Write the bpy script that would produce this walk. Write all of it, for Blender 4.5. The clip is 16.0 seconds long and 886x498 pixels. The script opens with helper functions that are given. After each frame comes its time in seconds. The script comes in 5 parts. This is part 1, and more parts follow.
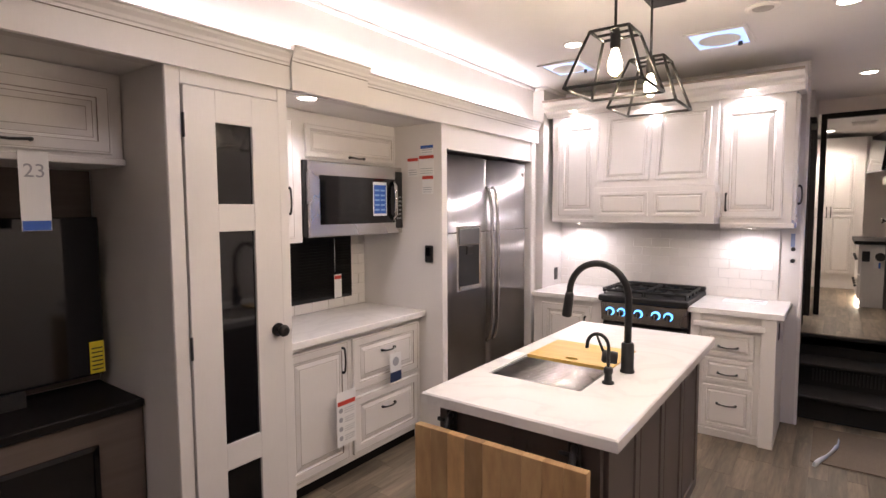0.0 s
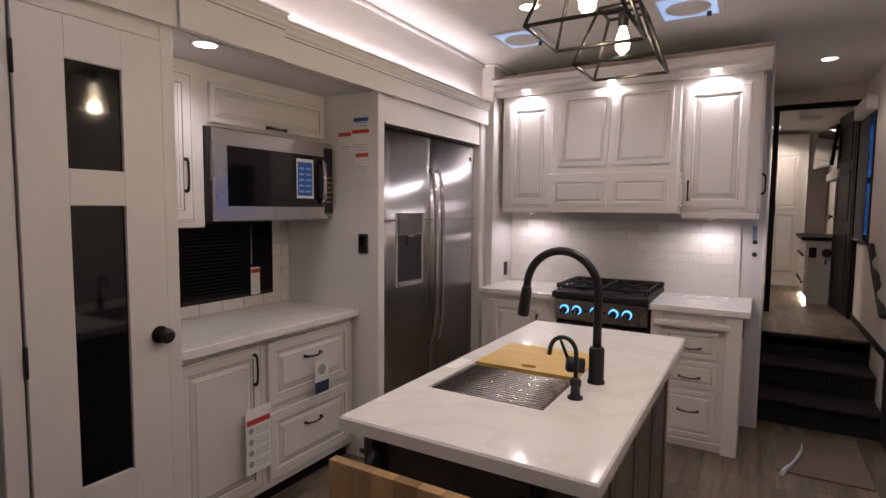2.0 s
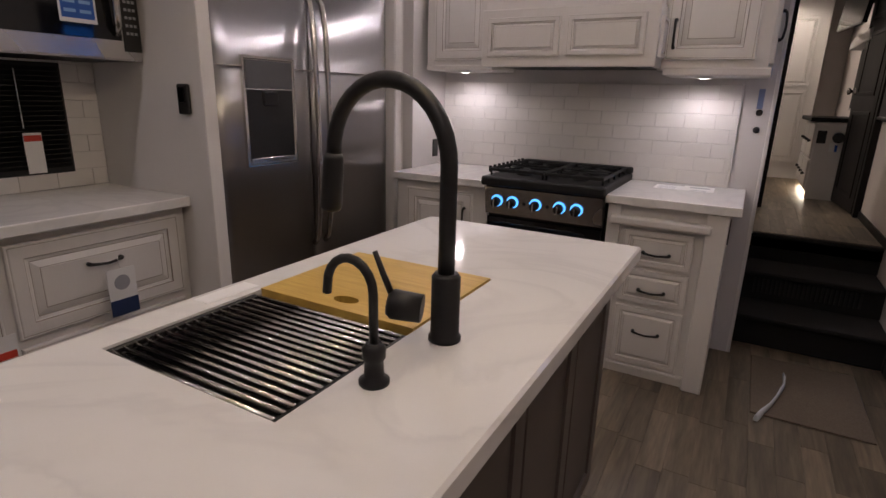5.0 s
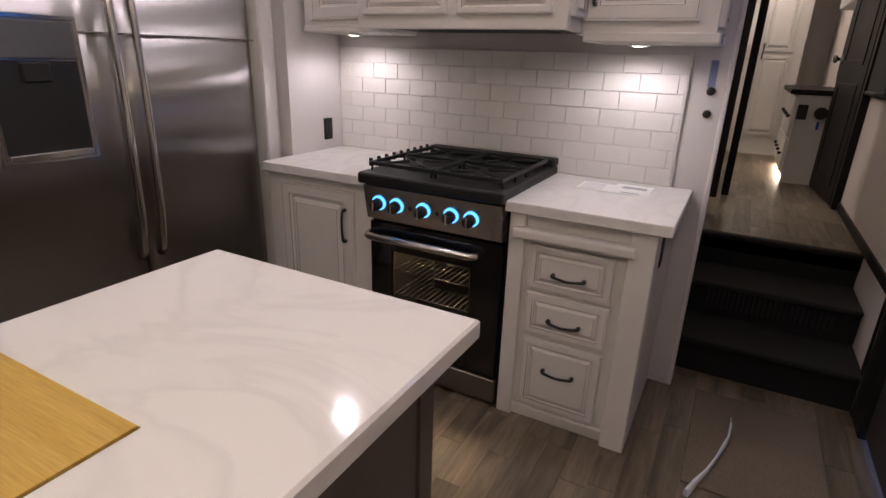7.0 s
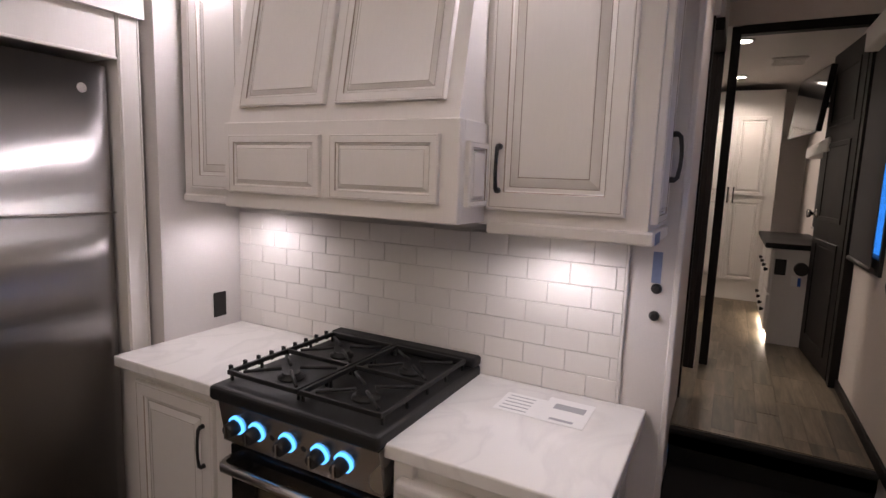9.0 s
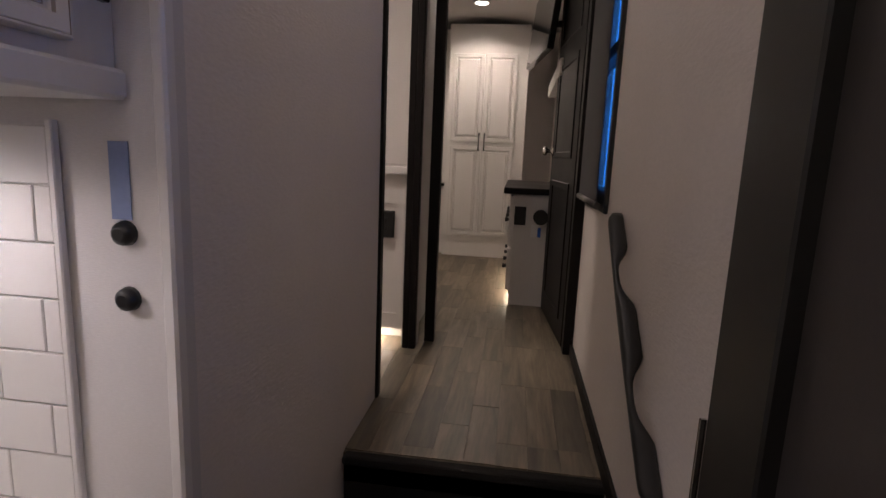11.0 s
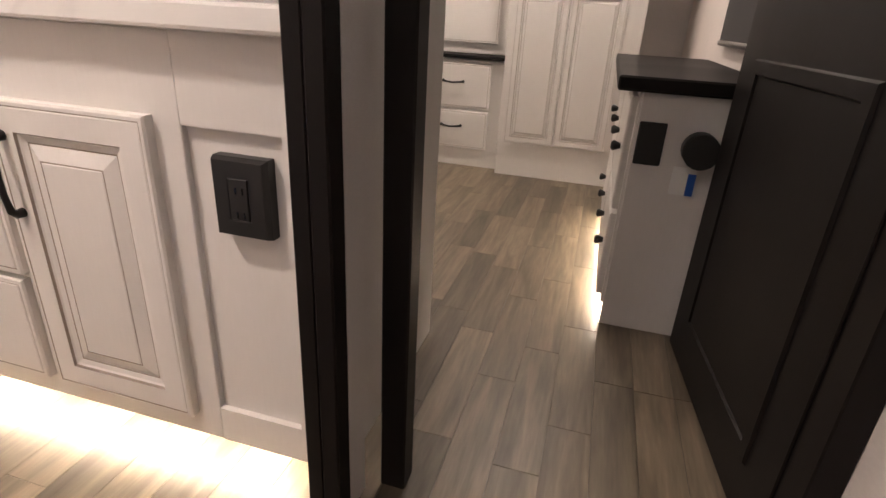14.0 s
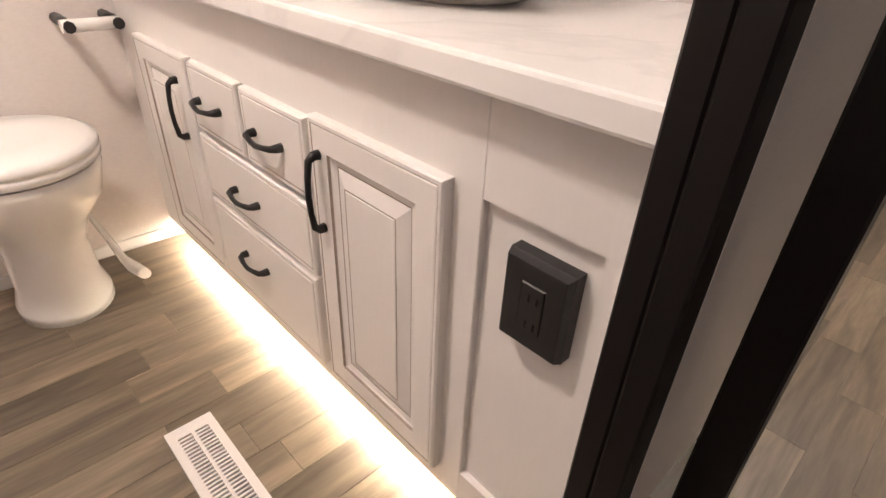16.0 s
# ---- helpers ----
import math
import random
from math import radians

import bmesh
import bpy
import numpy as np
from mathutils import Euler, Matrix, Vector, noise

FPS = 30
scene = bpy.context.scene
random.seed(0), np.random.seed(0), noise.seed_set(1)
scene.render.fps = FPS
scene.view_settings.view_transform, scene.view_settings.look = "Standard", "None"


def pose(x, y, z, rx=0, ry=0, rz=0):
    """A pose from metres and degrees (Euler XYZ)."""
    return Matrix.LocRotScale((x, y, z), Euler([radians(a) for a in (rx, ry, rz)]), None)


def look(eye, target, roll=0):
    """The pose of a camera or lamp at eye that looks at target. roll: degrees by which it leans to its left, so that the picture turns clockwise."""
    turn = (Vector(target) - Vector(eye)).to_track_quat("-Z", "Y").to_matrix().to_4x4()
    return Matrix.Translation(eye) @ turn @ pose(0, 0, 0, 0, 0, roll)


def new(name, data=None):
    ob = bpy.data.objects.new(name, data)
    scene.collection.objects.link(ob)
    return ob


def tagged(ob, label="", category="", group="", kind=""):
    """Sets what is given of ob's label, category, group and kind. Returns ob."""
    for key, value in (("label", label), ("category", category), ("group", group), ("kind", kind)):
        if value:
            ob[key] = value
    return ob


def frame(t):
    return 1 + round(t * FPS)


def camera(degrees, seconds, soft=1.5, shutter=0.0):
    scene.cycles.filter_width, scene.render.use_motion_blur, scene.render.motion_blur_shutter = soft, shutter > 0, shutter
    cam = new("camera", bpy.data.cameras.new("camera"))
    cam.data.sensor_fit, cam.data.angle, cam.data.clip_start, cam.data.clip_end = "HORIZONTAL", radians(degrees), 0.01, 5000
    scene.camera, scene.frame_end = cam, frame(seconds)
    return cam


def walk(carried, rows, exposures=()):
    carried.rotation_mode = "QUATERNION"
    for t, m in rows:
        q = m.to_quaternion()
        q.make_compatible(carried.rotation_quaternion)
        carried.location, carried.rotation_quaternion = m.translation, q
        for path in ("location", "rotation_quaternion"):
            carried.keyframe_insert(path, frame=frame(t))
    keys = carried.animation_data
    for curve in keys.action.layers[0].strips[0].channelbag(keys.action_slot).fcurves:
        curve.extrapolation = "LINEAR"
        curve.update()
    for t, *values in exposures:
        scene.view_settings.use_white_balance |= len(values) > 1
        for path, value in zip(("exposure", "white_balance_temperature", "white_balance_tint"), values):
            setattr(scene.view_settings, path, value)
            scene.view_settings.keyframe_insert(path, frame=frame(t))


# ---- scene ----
cam = camera(79.1, 16.0)
PATH = [
    (0, (0.73, 0.445, 1.666), (-0.448, 2.054, 1.519), -0.3),
    (0.5, (0.703, 0.533, 1.625), (-0.372, 2.214, 1.488), -0.3),
    (1, (0.655, 0.641, 1.608), (-0.38, 2.347, 1.462), 0.0),
    (1.5, (0.592, 0.755, 1.59), (-0.425, 2.47, 1.444), 0.3),
    (2, (0.501, 0.865, 1.575), (-0.512, 2.583, 1.423), 0.5),
    (2.5, (0.374, 0.94, 1.574), (-0.628, 2.662, 1.404), 0.9),
    (3, (0.361, 1.08, 1.546), (-0.635, 2.801, 1.333), 1.1),
    (3.5, (0.421, 1.338, 1.497), (-0.572, 3.055, 1.245), 1.0),
    (4, (0.475, 1.52, 1.44), (-0.514, 3.228, 1.11), 1.0),
    (4.5, (0.419, 1.77, 1.431), (-0.538, 3.47, 0.992), 1.7),
    (5, (0.463, 1.968, 1.392), (-0.473, 3.648, 0.845), 1.5),
    (7.5, (0.656, 3.004, 1.51), (-0.227, 4.666, 0.833), 1.9),
    (8, (0.702, 3.175, 1.609), (-0.192, 4.859, 1.005), 1.8),
    (8.5, (0.702, 3.286, 1.658), (-0.22, 5.02, 1.268), 2.0),
    (9, (0.661, 3.481, 1.682), (-0.269, 5.231, 1.414), 2.0),
    (9.5, (0.735, 3.67, 1.63), (-0.1, 5.47, 1.388), 2.0),
    (10, (0.913, 3.963, 1.573), (0.294, 5.851, 1.345), 2.0),
    (12.5, (0.995, 5.656, 1.372), (0.948, 7.557, 0.75), 4.0),
    (13, (0.95, 5.956, 1.368), (0.903, 7.832, 0.67), 4.2),
    (13.5, (0.906, 6.244, 1.366), (0.759, 8.096, 0.608), 4.2),
    (14, (0.869, 6.427, 1.41), (0.393, 8.198, 0.612), 3.3),
    (14.5, (0.803, 6.493, 1.412), (0.046, 8.131, 0.549), 3.2),
    (15, (0.727, 6.607, 1.429), (-0.252, 8.085, 0.504), 2.8),
    (15.5, (0.664, 6.633, 1.505), (-0.447, 7.952, 0.492), 2.6),
    (16, (0.653, 6.653, 1.531), (-0.548, 7.845, 0.466), 2.6),
]
EXPOSURES = [(0, 0.9), (0.5, 0.55), (1, 0.25), (1.5, -0.06), (2, -0.12), (3, -0.08), (3.5, -0.08), (4, -0.3), (4.5, -0.45), (5, -0.5), (7.5, -0.05), (8, 0.0), (8.5, -0.05), (9, -0.15), (9.5, -0.48), (10, -0.8), (12.5, 0.55), (13, 0.5), (13.5, 0.45), (14, 0.75), (14.5, 1.05), (15, 1.1), (15.5, 1.0), (16, 0.85)]
walk(cam, [(t, look(eye, target, roll)) for t, eye, target, roll in PATH], EXPOSURES)

# ---- world and large lights ----
world = bpy.data.worlds.new("dusk")
scene.world = world
world.use_nodes = True
wn = world.node_tree.nodes
sky = wn.new("ShaderNodeTexSky")
sky.sky_type, sky.sun_disc, sky.sun_elevation, sky.sun_rotation = "NISHITA", False, radians(4), radians(100)
world.node_tree.links.new(sky.outputs[0], wn["Background"].inputs[0])
wn["Background"].inputs[1].default_value = 0.12

WARM = (0.985, 0.885, 0.955)
LED = (0.985, 0.885, 0.95)


def lamp(name, kind, at, watts, colour=WARM, size=0.05, aim=None, size_y=None, spot=120):
    data = bpy.data.lights.new(name, kind)
    data.energy, data.color = watts, colour
    if kind == "AREA":
        data.size = size
        if size_y:
            data.shape, data.size_y = "RECTANGLE", size_y
        else:
            data.shape = "DISK"
    else:
        data.shadow_soft_size = size
    if kind == "SPOT":
        data.spot_size, data.spot_blend = radians(spot), 0.6
    ob = new(name, data)
    ob.matrix_world = look(at, aim) if aim else pose(*at)
    return ob


# ---- materials ----
def material(name, colour, rough=0.5, metal=0.0, grain=0.0, scale=40.0, bump=0.0, stretch=(1, 1, 1), spec=0.5, emit=None, per_object=0.0, blotch=0.0):
    m = bpy.data.materials.new(name)
    m.use_nodes = True
    n, l = m.node_tree.nodes, m.node_tree.links
    b = n["Principled BSDF"]
    b.inputs["Roughness"].default_value, b.inputs["Metallic"].default_value = rough, metal
    b.inputs["Specular IOR Level"].default_value = spec
    b.inputs["Base Color"].default_value = (*colour, 1)
    if emit:
        b.inputs["Emission Color"].default_value = (*emit[:3], 1)
        b.inputs["Emission Strength"].default_value = emit[3]
    out = None
    if grain or bump or blotch:
        co, mp = n.new("ShaderNodeTexCoord"), n.new("ShaderNodeMapping")
        l.new(co.outputs["Object"], mp.inputs[0])
        mp.inputs["Scale"].default_value = stretch
        t = n.new("ShaderNodeTexNoise")
        t.inputs["Scale"].default_value, t.inputs["Detail"].default_value = scale, 6
        l.new(mp.outputs[0], t.inputs["Vector"])
        t2 = n.new("ShaderNodeTexNoise")
        t2.inputs["Scale"].default_value, t2.inputs["Detail"].default_value = 2.5, 3
        l.new(co.outputs["Object"], t2.inputs["Vector"])
        mix = n.new("ShaderNodeMix")
        mix.data_type = "RGBA"
        mix.inputs[6].default_value = (*[c * (1 - grain) for c in colour], 1)
        mix.inputs[7].default_value = (*[min(1, c * (1 + grain)) for c in colour], 1)
        l.new(t.outputs[0], mix.inputs[0])
        mul = n.new("ShaderNodeMix")
        mul.data_type, mul.blend_type = "RGBA", "MULTIPLY"
        mul.inputs[0].default_value = 1.0
        rr = n.new("ShaderNodeMapRange")
        rr.inputs[1].default_value, rr.inputs[2].default_value = 0.3, 0.7
        rr.inputs[3].default_value, rr.inputs[4].default_value = 1 - blotch, 1 + blotch * 0.4
        l.new(t2.outputs[0], rr.inputs[0])
        l.new(mix.outputs[2], mul.inputs[6])
        l.new(rr.outputs[0], mul.inputs[7])
        out = mul.outputs[2]
        if bump:
            bp = n.new("ShaderNodeBump")
            bp.inputs["Strength"].default_value, bp.inputs["Distance"].default_value = bump, 0.002
            l.new(t.outputs[0], bp.inputs["Height"])
            l.new(bp.outputs[0], b.inputs["Normal"])
        rv = n.new("ShaderNodeMapRange")
        rv.inputs[3].default_value, rv.inputs[4].default_value = max(0.02, rough - 0.07), min(1, rough + 0.07)
        l.new(t2.outputs[0], rv.inputs[0])
        l.new(rv.outputs[0], b.inputs["Roughness"])
    if per_object:
        oi, hs, mr = n.new("ShaderNodeObjectInfo"), n.new("ShaderNodeHueSaturation"), n.new("ShaderNodeMapRange")
        mr.inputs[3].default_value, mr.inputs[4].default_value = 1 - per_object, 1 + per_object
        l.new(oi.outputs["Random"], mr.inputs[0])
        l.new(mr.outputs[0], hs.inputs["Value"])
        if out:
            l.new(out, hs.inputs["Color"])
        else:
            hs.inputs["Color"].default_value = (*colour, 1)
        out = hs.outputs[0]
    if out:
        l.new(out, b.inputs["Base Color"])
    return m


def plank_material(name, dark, light):
    """Vinyl plank: long grain, tint by piece."""
    m = bpy.data.materials.new(name)
    m.use_nodes = True
    n, l = m.node_tree.nodes, m.node_tree.links
    b = n["Principled BSDF"]
    co, mp, oi = n.new("ShaderNodeTexCoord"), n.new("ShaderNodeMapping"), n.new("ShaderNodeObjectInfo")
    mul = n.new("ShaderNodeVectorMath")
    mul.operation = "MULTIPLY_ADD"
    mul.inputs[1].default_value = (1, 1, 1)
    sc = n.new("ShaderNodeVectorMath")
    sc.operation = "SCALE"
    sc.inputs[0].default_value = (17.0, 31.0, 9.0)
    l.new(oi.outputs["Random"], sc.inputs["Scale"])
    l.new(co.outputs["Object"], mul.inputs[0])
    l.new(sc.outputs[0], mul.inputs[2])
    mp.inputs["Scale"].default_value = (9, 0.9, 1)
    l.new(mul.outputs[0], mp.inputs[0])
    t = n.new("ShaderNodeTexNoise")
    t.inputs["Scale"].default_value, t.inputs["Detail"].default_value, t.inputs["Distortion"].default_value = 2.2, 8, 0.8
    l.new(mp.outputs[0], t.inputs["Vector"])
    t2 = n.new("ShaderNodeTexNoise")
    t2.inputs["Scale"].default_value, t2.inputs["Detail"].default_value = 12, 4
    l.new(mp.outputs[0], t2.inputs["Vector"])
    r = n.new("ShaderNodeValToRGB")
    r.color_ramp.elements[0].position, r.color_ramp.elements[1].position = 0.28, 0.74
    r.color_ramp.elements[0].color, r.color_ramp.elements[1].color = (*dark, 1), (*light, 1)
    l.new(t.outputs[0], r.inputs[0])
    ov = n.new("ShaderNodeMix")
    ov.data_type, ov.blend_type = "RGBA", "OVERLAY"
    ov.inputs[0].default_value = 0.35
    l.new(r.outputs[0], ov.inputs[6])
    l.new(t2.outputs[0], ov.inputs[7])
    hs, mr = n.new("ShaderNodeHueSaturation"), n.new("ShaderNodeMapRange")
    mr.inputs[3].default_value, mr.inputs[4].default_value = 0.64, 1.28
    l.new(oi.outputs["Random"], mr.inputs[0])
    l.new(mr.outputs[0], hs.inputs["Value"])
    l.new(ov.outputs[2], hs.inputs["Color"])
    l.new(hs.outputs[0], b.inputs["Base Color"])
    bp = n.new("ShaderNodeBump")
    bp.inputs["Strength"].default_value, bp.inputs["Distance"].default_value = 0.25, 0.001
    l.new(t2.outputs[0], bp.inputs["Height"])
    l.new(bp.outputs[0], b.inputs["Normal"])
    b.inputs["Roughness"].default_value = 0.42
    return m


def wood_material(name, dark, light, axis):
    m = plank_material(name, dark, light)
    for node in m.node_tree.nodes:
        if node.type == "MAPPING":
            node.inputs["Scale"].default_value = axis
    return m


def quartz_material(name):
    m = bpy.data.materials.new(name)
    m.use_nodes = True
    n, l = m.node_tree.nodes, m.node_tree.links
    b = n["Principled BSDF"]
    co = n.new("ShaderNodeTexCoord")
    t = n.new("ShaderNodeTexNoise")
    t.inputs["Scale"].default_value, t.inputs["Detail"].default_value, t.inputs["Distortion"].default_value = 1.7, 9, 1.6
    l.new(co.outputs["Object"], t.inputs["Vector"])
    r = n.new("ShaderNodeValToRGB")
    e = r.color_ramp.elements
    e[0].position, e[0].color = 0.40, (0.80, 0.78, 0.76, 1)
    e[1].position, e[1].color = 0.60, (0.80, 0.78, 0.76, 1)
    v = e.new(0.495)
    v.color = (0.735, 0.715, 0.70, 1)
    v = e.new(0.46)
    v.color = (0.80, 0.78, 0.76, 1)
    v = e.new(0.53)
    v.color = (0.78, 0.76, 0.74, 1)
    l.new(t.outputs[0], r.inputs[0])
    l.new(r.outputs[0], b.inputs["Base Color"])
    b.inputs["Roughness"].default_value = 0.10
    return m


PAINT = material("cream_paint", (0.72, 0.69, 0.665), 0.38, grain=0.03, scale=160, bump=0.08, stretch=(1, 1, 0.12), blotch=0.03)
GLAZE = material("umber_glaze", (0.30, 0.25, 0.21), 0.5, grain=0.3, scale=50)
WALL = material("linen_wallboard", (0.62, 0.59, 0.575), 0.7, grain=0.10, scale=130, bump=0.25, stretch=(1, 1, 5), blotch=0.05)
HALLWALL = material("stucco_wallboard", (0.73, 0.67, 0.635), 0.62, grain=0.07, scale=60, bump=0.5, stretch=(1, 1, 2.5), blotch=0.05)
CEIL = material("white_ceiling_vinyl", (0.70, 0.675, 0.66), 0.6, grain=0.02, scale=90, bump=0.05, blotch=0.03)
FLOOR = plank_material("vinyl_plank", (0.088, 0.069, 0.048), (0.232, 0.184, 0.129))
QUARTZ = quartz_material("white_quartz")
STEEL = material("brushed_steel", (0.34, 0.325, 0.32), 0.34, 1.0, grain=0.06, scale=60, bump=0.01, stretch=(1, 30, 0.05))
sn, sl = STEEL.node_tree.nodes, STEEL.node_tree.links
face_dir, across = sn.new("ShaderNodeNewGeometry"), sn.new("ShaderNodeVectorMath")
across.operation = "CROSS_PRODUCT"
across.inputs[1].default_value = (0, 0, 1)
sl.new(face_dir.outputs["Normal"], across.inputs[0])
sl.new(across.outputs[0], sn["Principled BSDF"].inputs["Tangent"])
sn["Principled BSDF"].inputs["Anisotropic"].default_value = 0.92
SATIN = material("satin_steel", (0.56, 0.545, 0.53), 0.27, 1.0, grain=0.06, scale=50, bump=0.01, stretch=(0.05, 1, 30))
STEELV = material("polished_steel", (0.62, 0.60, 0.58), 0.18, 1.0, grain=0.05, scale=30)
BLACKM = material("matte_black_metal", (0.018, 0.017, 0.017), 0.42, 0.3, grain=0.2, scale=80)
BLACKG = material("black_glass", (0.004, 0.004, 0.005), 0.04, spec=0.55, grain=0.1, scale=5)
BLACKP = material("black_plastic", (0.010, 0.0093, 0.0093), 0.45, grain=0.2, scale=60)
IRON = material("cast_iron", (0.012, 0.012, 0.012), 0.55, 0.2, grain=0.3, scale=200, bump=0.3)
ESPRESSO = material("espresso_trim", (0.008, 0.0062, 0.006), 0.46, spec=0.18, grain=0.3, scale=60, stretch=(1, 1, 0.08), blotch=0.1)
TAUPE = material("taupe_paint", (0.105, 0.085, 0.078), 0.42, grain=0.08, scale=80, stretch=(1, 1, 0.1), blotch=0.05)
BUTCHER = wood_material("butcher_block", (0.42, 0.235, 0.10), (0.66, 0.44, 0.22), (3, 3, 0.9))
BAMBOO = wood_material("bamboo_board", (0.52, 0.32, 0.06), (0.64, 0.43, 0.11), (1.5, 30, 3))
TILE = material("white_glazed_tile", (0.74, 0.71, 0.68), 0.22, grain=0.02, scale=20, bump=0.05, per_object=0.025)
GROUT = material("pale_grout", (0.60, 0.575, 0.555), 0.8, grain=0.1, scale=200)
CARPET = material("black_step_carpet", (0.010, 0.009, 0.009), 0.95, grain=0.5, scale=300, bump=0.8)
MATM = material("brown_mat", (0.165, 0.13, 0.098), 0.95, grain=0.4, scale=150, bump=0.8, blotch=0.1)
PORCELAIN = material("white_porcelain", (0.80, 0.78, 0.75), 0.1, grain=0.01, scale=5)
PAPER = material("white_paper", (0.78, 0.77, 0.76), 0.7, grain=0.02, scale=30)
REDP = material("red_print", (0.55, 0.05, 0.03), 0.6)
BLUEP = material("blue_print", (0.02, 0.10, 0.42), 0.5)
NAVYP = material("navy_print", (0.015, 0.03, 0.09), 0.5)
GREYP = material("grey_print", (0.35, 0.35, 0.37), 0.6)
YELLOWP = material("yellow_print", (0.75, 0.60, 0.03), 0.6)
REDM = material("red_enamel", (0.55, 0.02, 0.015), 0.25, grain=0.05, scale=20)
BULB = material("warm_bulb", (1, 0.8, 0.5), 0.3, emit=(1, 0.80, 0.55, 16))
LENS = material("lamp_lens", (1, 0.95, 0.9), 0.4, emit=(1, 0.90, 0.80, 14))
STRIP = material("led_strip", (1, 0.95, 0.9), 0.4, emit=(1, 0.86, 0.75, 10))
STRIPK = material("toe_led_strip", (1, 0.9, 0.8), 0.4, emit=(1, 0.84, 0.68, 12))
KNOBLED = material("blue_led_ring", (0.1, 0.4, 0.9), 0.4, emit=(0.10, 0.42, 1.0, 2.6))
OVENLIT = material("oven_lamp", (1, 0.7, 0.3), 0.4, emit=(1, 0.62, 0.25, 10))
DUSK = material("dusk_sky", (0.1, 0.3, 0.6), 0.9, emit=(0.035, 0.27, 1.0, 2.4))
HEM = material("dark_anodised_bar", (0.10, 0.095, 0.095), 0.35, 0.8, grain=0.05, scale=40)
SHADE = material("charcoal_shade_cloth", (0.045, 0.042, 0.044), 0.8, grain=0.1, scale=300, bump=0.2)
CARAMEL = material("walnut_laminate", (0.10, 0.075, 0.06), 0.5, grain=0.35, scale=30, stretch=(1, 0.08, 1))
STREAK = material("pale_streak_strip", (0.82, 0.87, 0.92), 0.12, spec=1.0, grain=0.05, scale=60, bump=0.3)


def glass_material():
    m = bpy.data.materials.new("clear_glass")
    m.use_nodes = True
    b = m.node_tree.nodes["Principled BSDF"]
    b.inputs["Transmission Weight"].default_value, b.inputs["Roughness"].default_value = 1.0, 0.0
    b.inputs["IOR"].default_value = 1.45
    return m


GLASS = glass_material()


# ---- building helpers ----
def place(ob, parent):
    """Hang ob, built in world metres, under its thing."""
    if parent:
        ob.parent = parent
        off = Vector((0, 0, 0))
        p = parent
        while p:
            off += p.location
            p = p.parent
        ob.location = ob.location - off
    return ob


def solid(name, bm, mats, parent=None, smooth=False, at=(0, 0, 0)):
    """An object from a bmesh given in world metres, with its origin at `at`."""
    bmesh.ops.recalc_face_normals(bm, faces=bm.faces)
    bmesh.ops.translate(bm, verts=bm.verts, vec=[-c for c in at])
    me = bpy.data.meshes.new(name)
    bm.to_mesh(me)
    bm.free()
    for m in mats if isinstance(mats, (list, tuple)) else [mats]:
        me.materials.append(m)
    if smooth:
        for p in me.polygons:
            p.use_smooth = True
    ob = new(name, me)
    ob.location = at
    return place(ob, parent)


def add_box(bm, x0, x1, y0, y1, z0, z1, bev=0.0, mi=0, seg=1):
    r = bmesh.ops.create_cube(bm, size=1)
    vs = r["verts"]
    for v in vs:
        v.co = Vector((x0 + (v.co.x + 0.5) * (x1 - x0), y0 + (v.co.y + 0.5) * (y1 - y0), z0 + (v.co.z + 0.5) * (z1 - z0)))
    fs = {f for v in vs for f in v.link_faces}
    if bev:
        es = list({e for v in vs for e in v.link_edges})
        r = bmesh.ops.bevel(bm, geom=es, offset=bev, segments=seg, affect="EDGES", profile=0.5)
        fs = {f for f in bm.faces if f.is_valid and (f in fs or f in r["faces"])}
    for f in fs:
        if f.is_valid:
            f.material_index = mi
    return bm


def box(name, x0, x1, y0, y1, z0, z1, mat, bev=0.003, parent=None, seg=1):
    bm = bmesh.new()
    add_box(bm, x0, x1, y0, y1, z0, z1, bev, 0, seg)
    return solid(name, bm, mat, parent, at=((x0 + x1) / 2, (y0 + y1) / 2, z0))


def empty(name, x, y, z, label="", category="", group="", kind=""):
    ob = new(name)
    ob.location = (x, y, z)
    ob.empty_display_size = 0.1
    return tagged(ob, label, category, group, kind)


def add_tube(bm, pts, radii, seg=12, mi=0, flat=1.0):
    """A swept round bar along points."""
    pts = [Vector(p) for p in pts]
    if not isinstance(radii, (list, tuple)):
        radii = [radii] * len(pts)
    rings = []
    prev = None
    for i, p in enumerate(pts):
        d = (pts[min(i + 1, len(pts) - 1)] - pts[max(i - 1, 0)]).normalized()
        a = prev if prev is not None else (Vector((0, 0, 1)) if abs(d.z) < 0.9 else Vector((1, 0, 0)))
        u = (a - d * a.dot(d)).normalized()
        w = d.cross(u)
        prev = u
        rings.append([bm.verts.new(p + radii[i] * (math.cos(k * math.tau / seg) * u + flat * math.sin(k * math.tau / seg) * w)) for k in range(seg)])
    for a, b in zip(rings, rings[1:]):
        for k in range(seg):
            f = bm.faces.new((a[k], a[(k + 1) % seg], b[(k + 1) % seg], b[k]))
            f.material_index = mi
            f.smooth = True
    for r in (rings[0], rings[-1]):
        f = bm.faces.new(r)
        f.material_index = mi
    return bm


def tube(name, pts, radii, mat, parent=None, seg=12, flat=1.0):
    bm = bmesh.new()
    add_tube(bm, pts, radii, seg, 0, flat)
    return solid(name, bm, mat, parent, at=tuple(pts[0]))


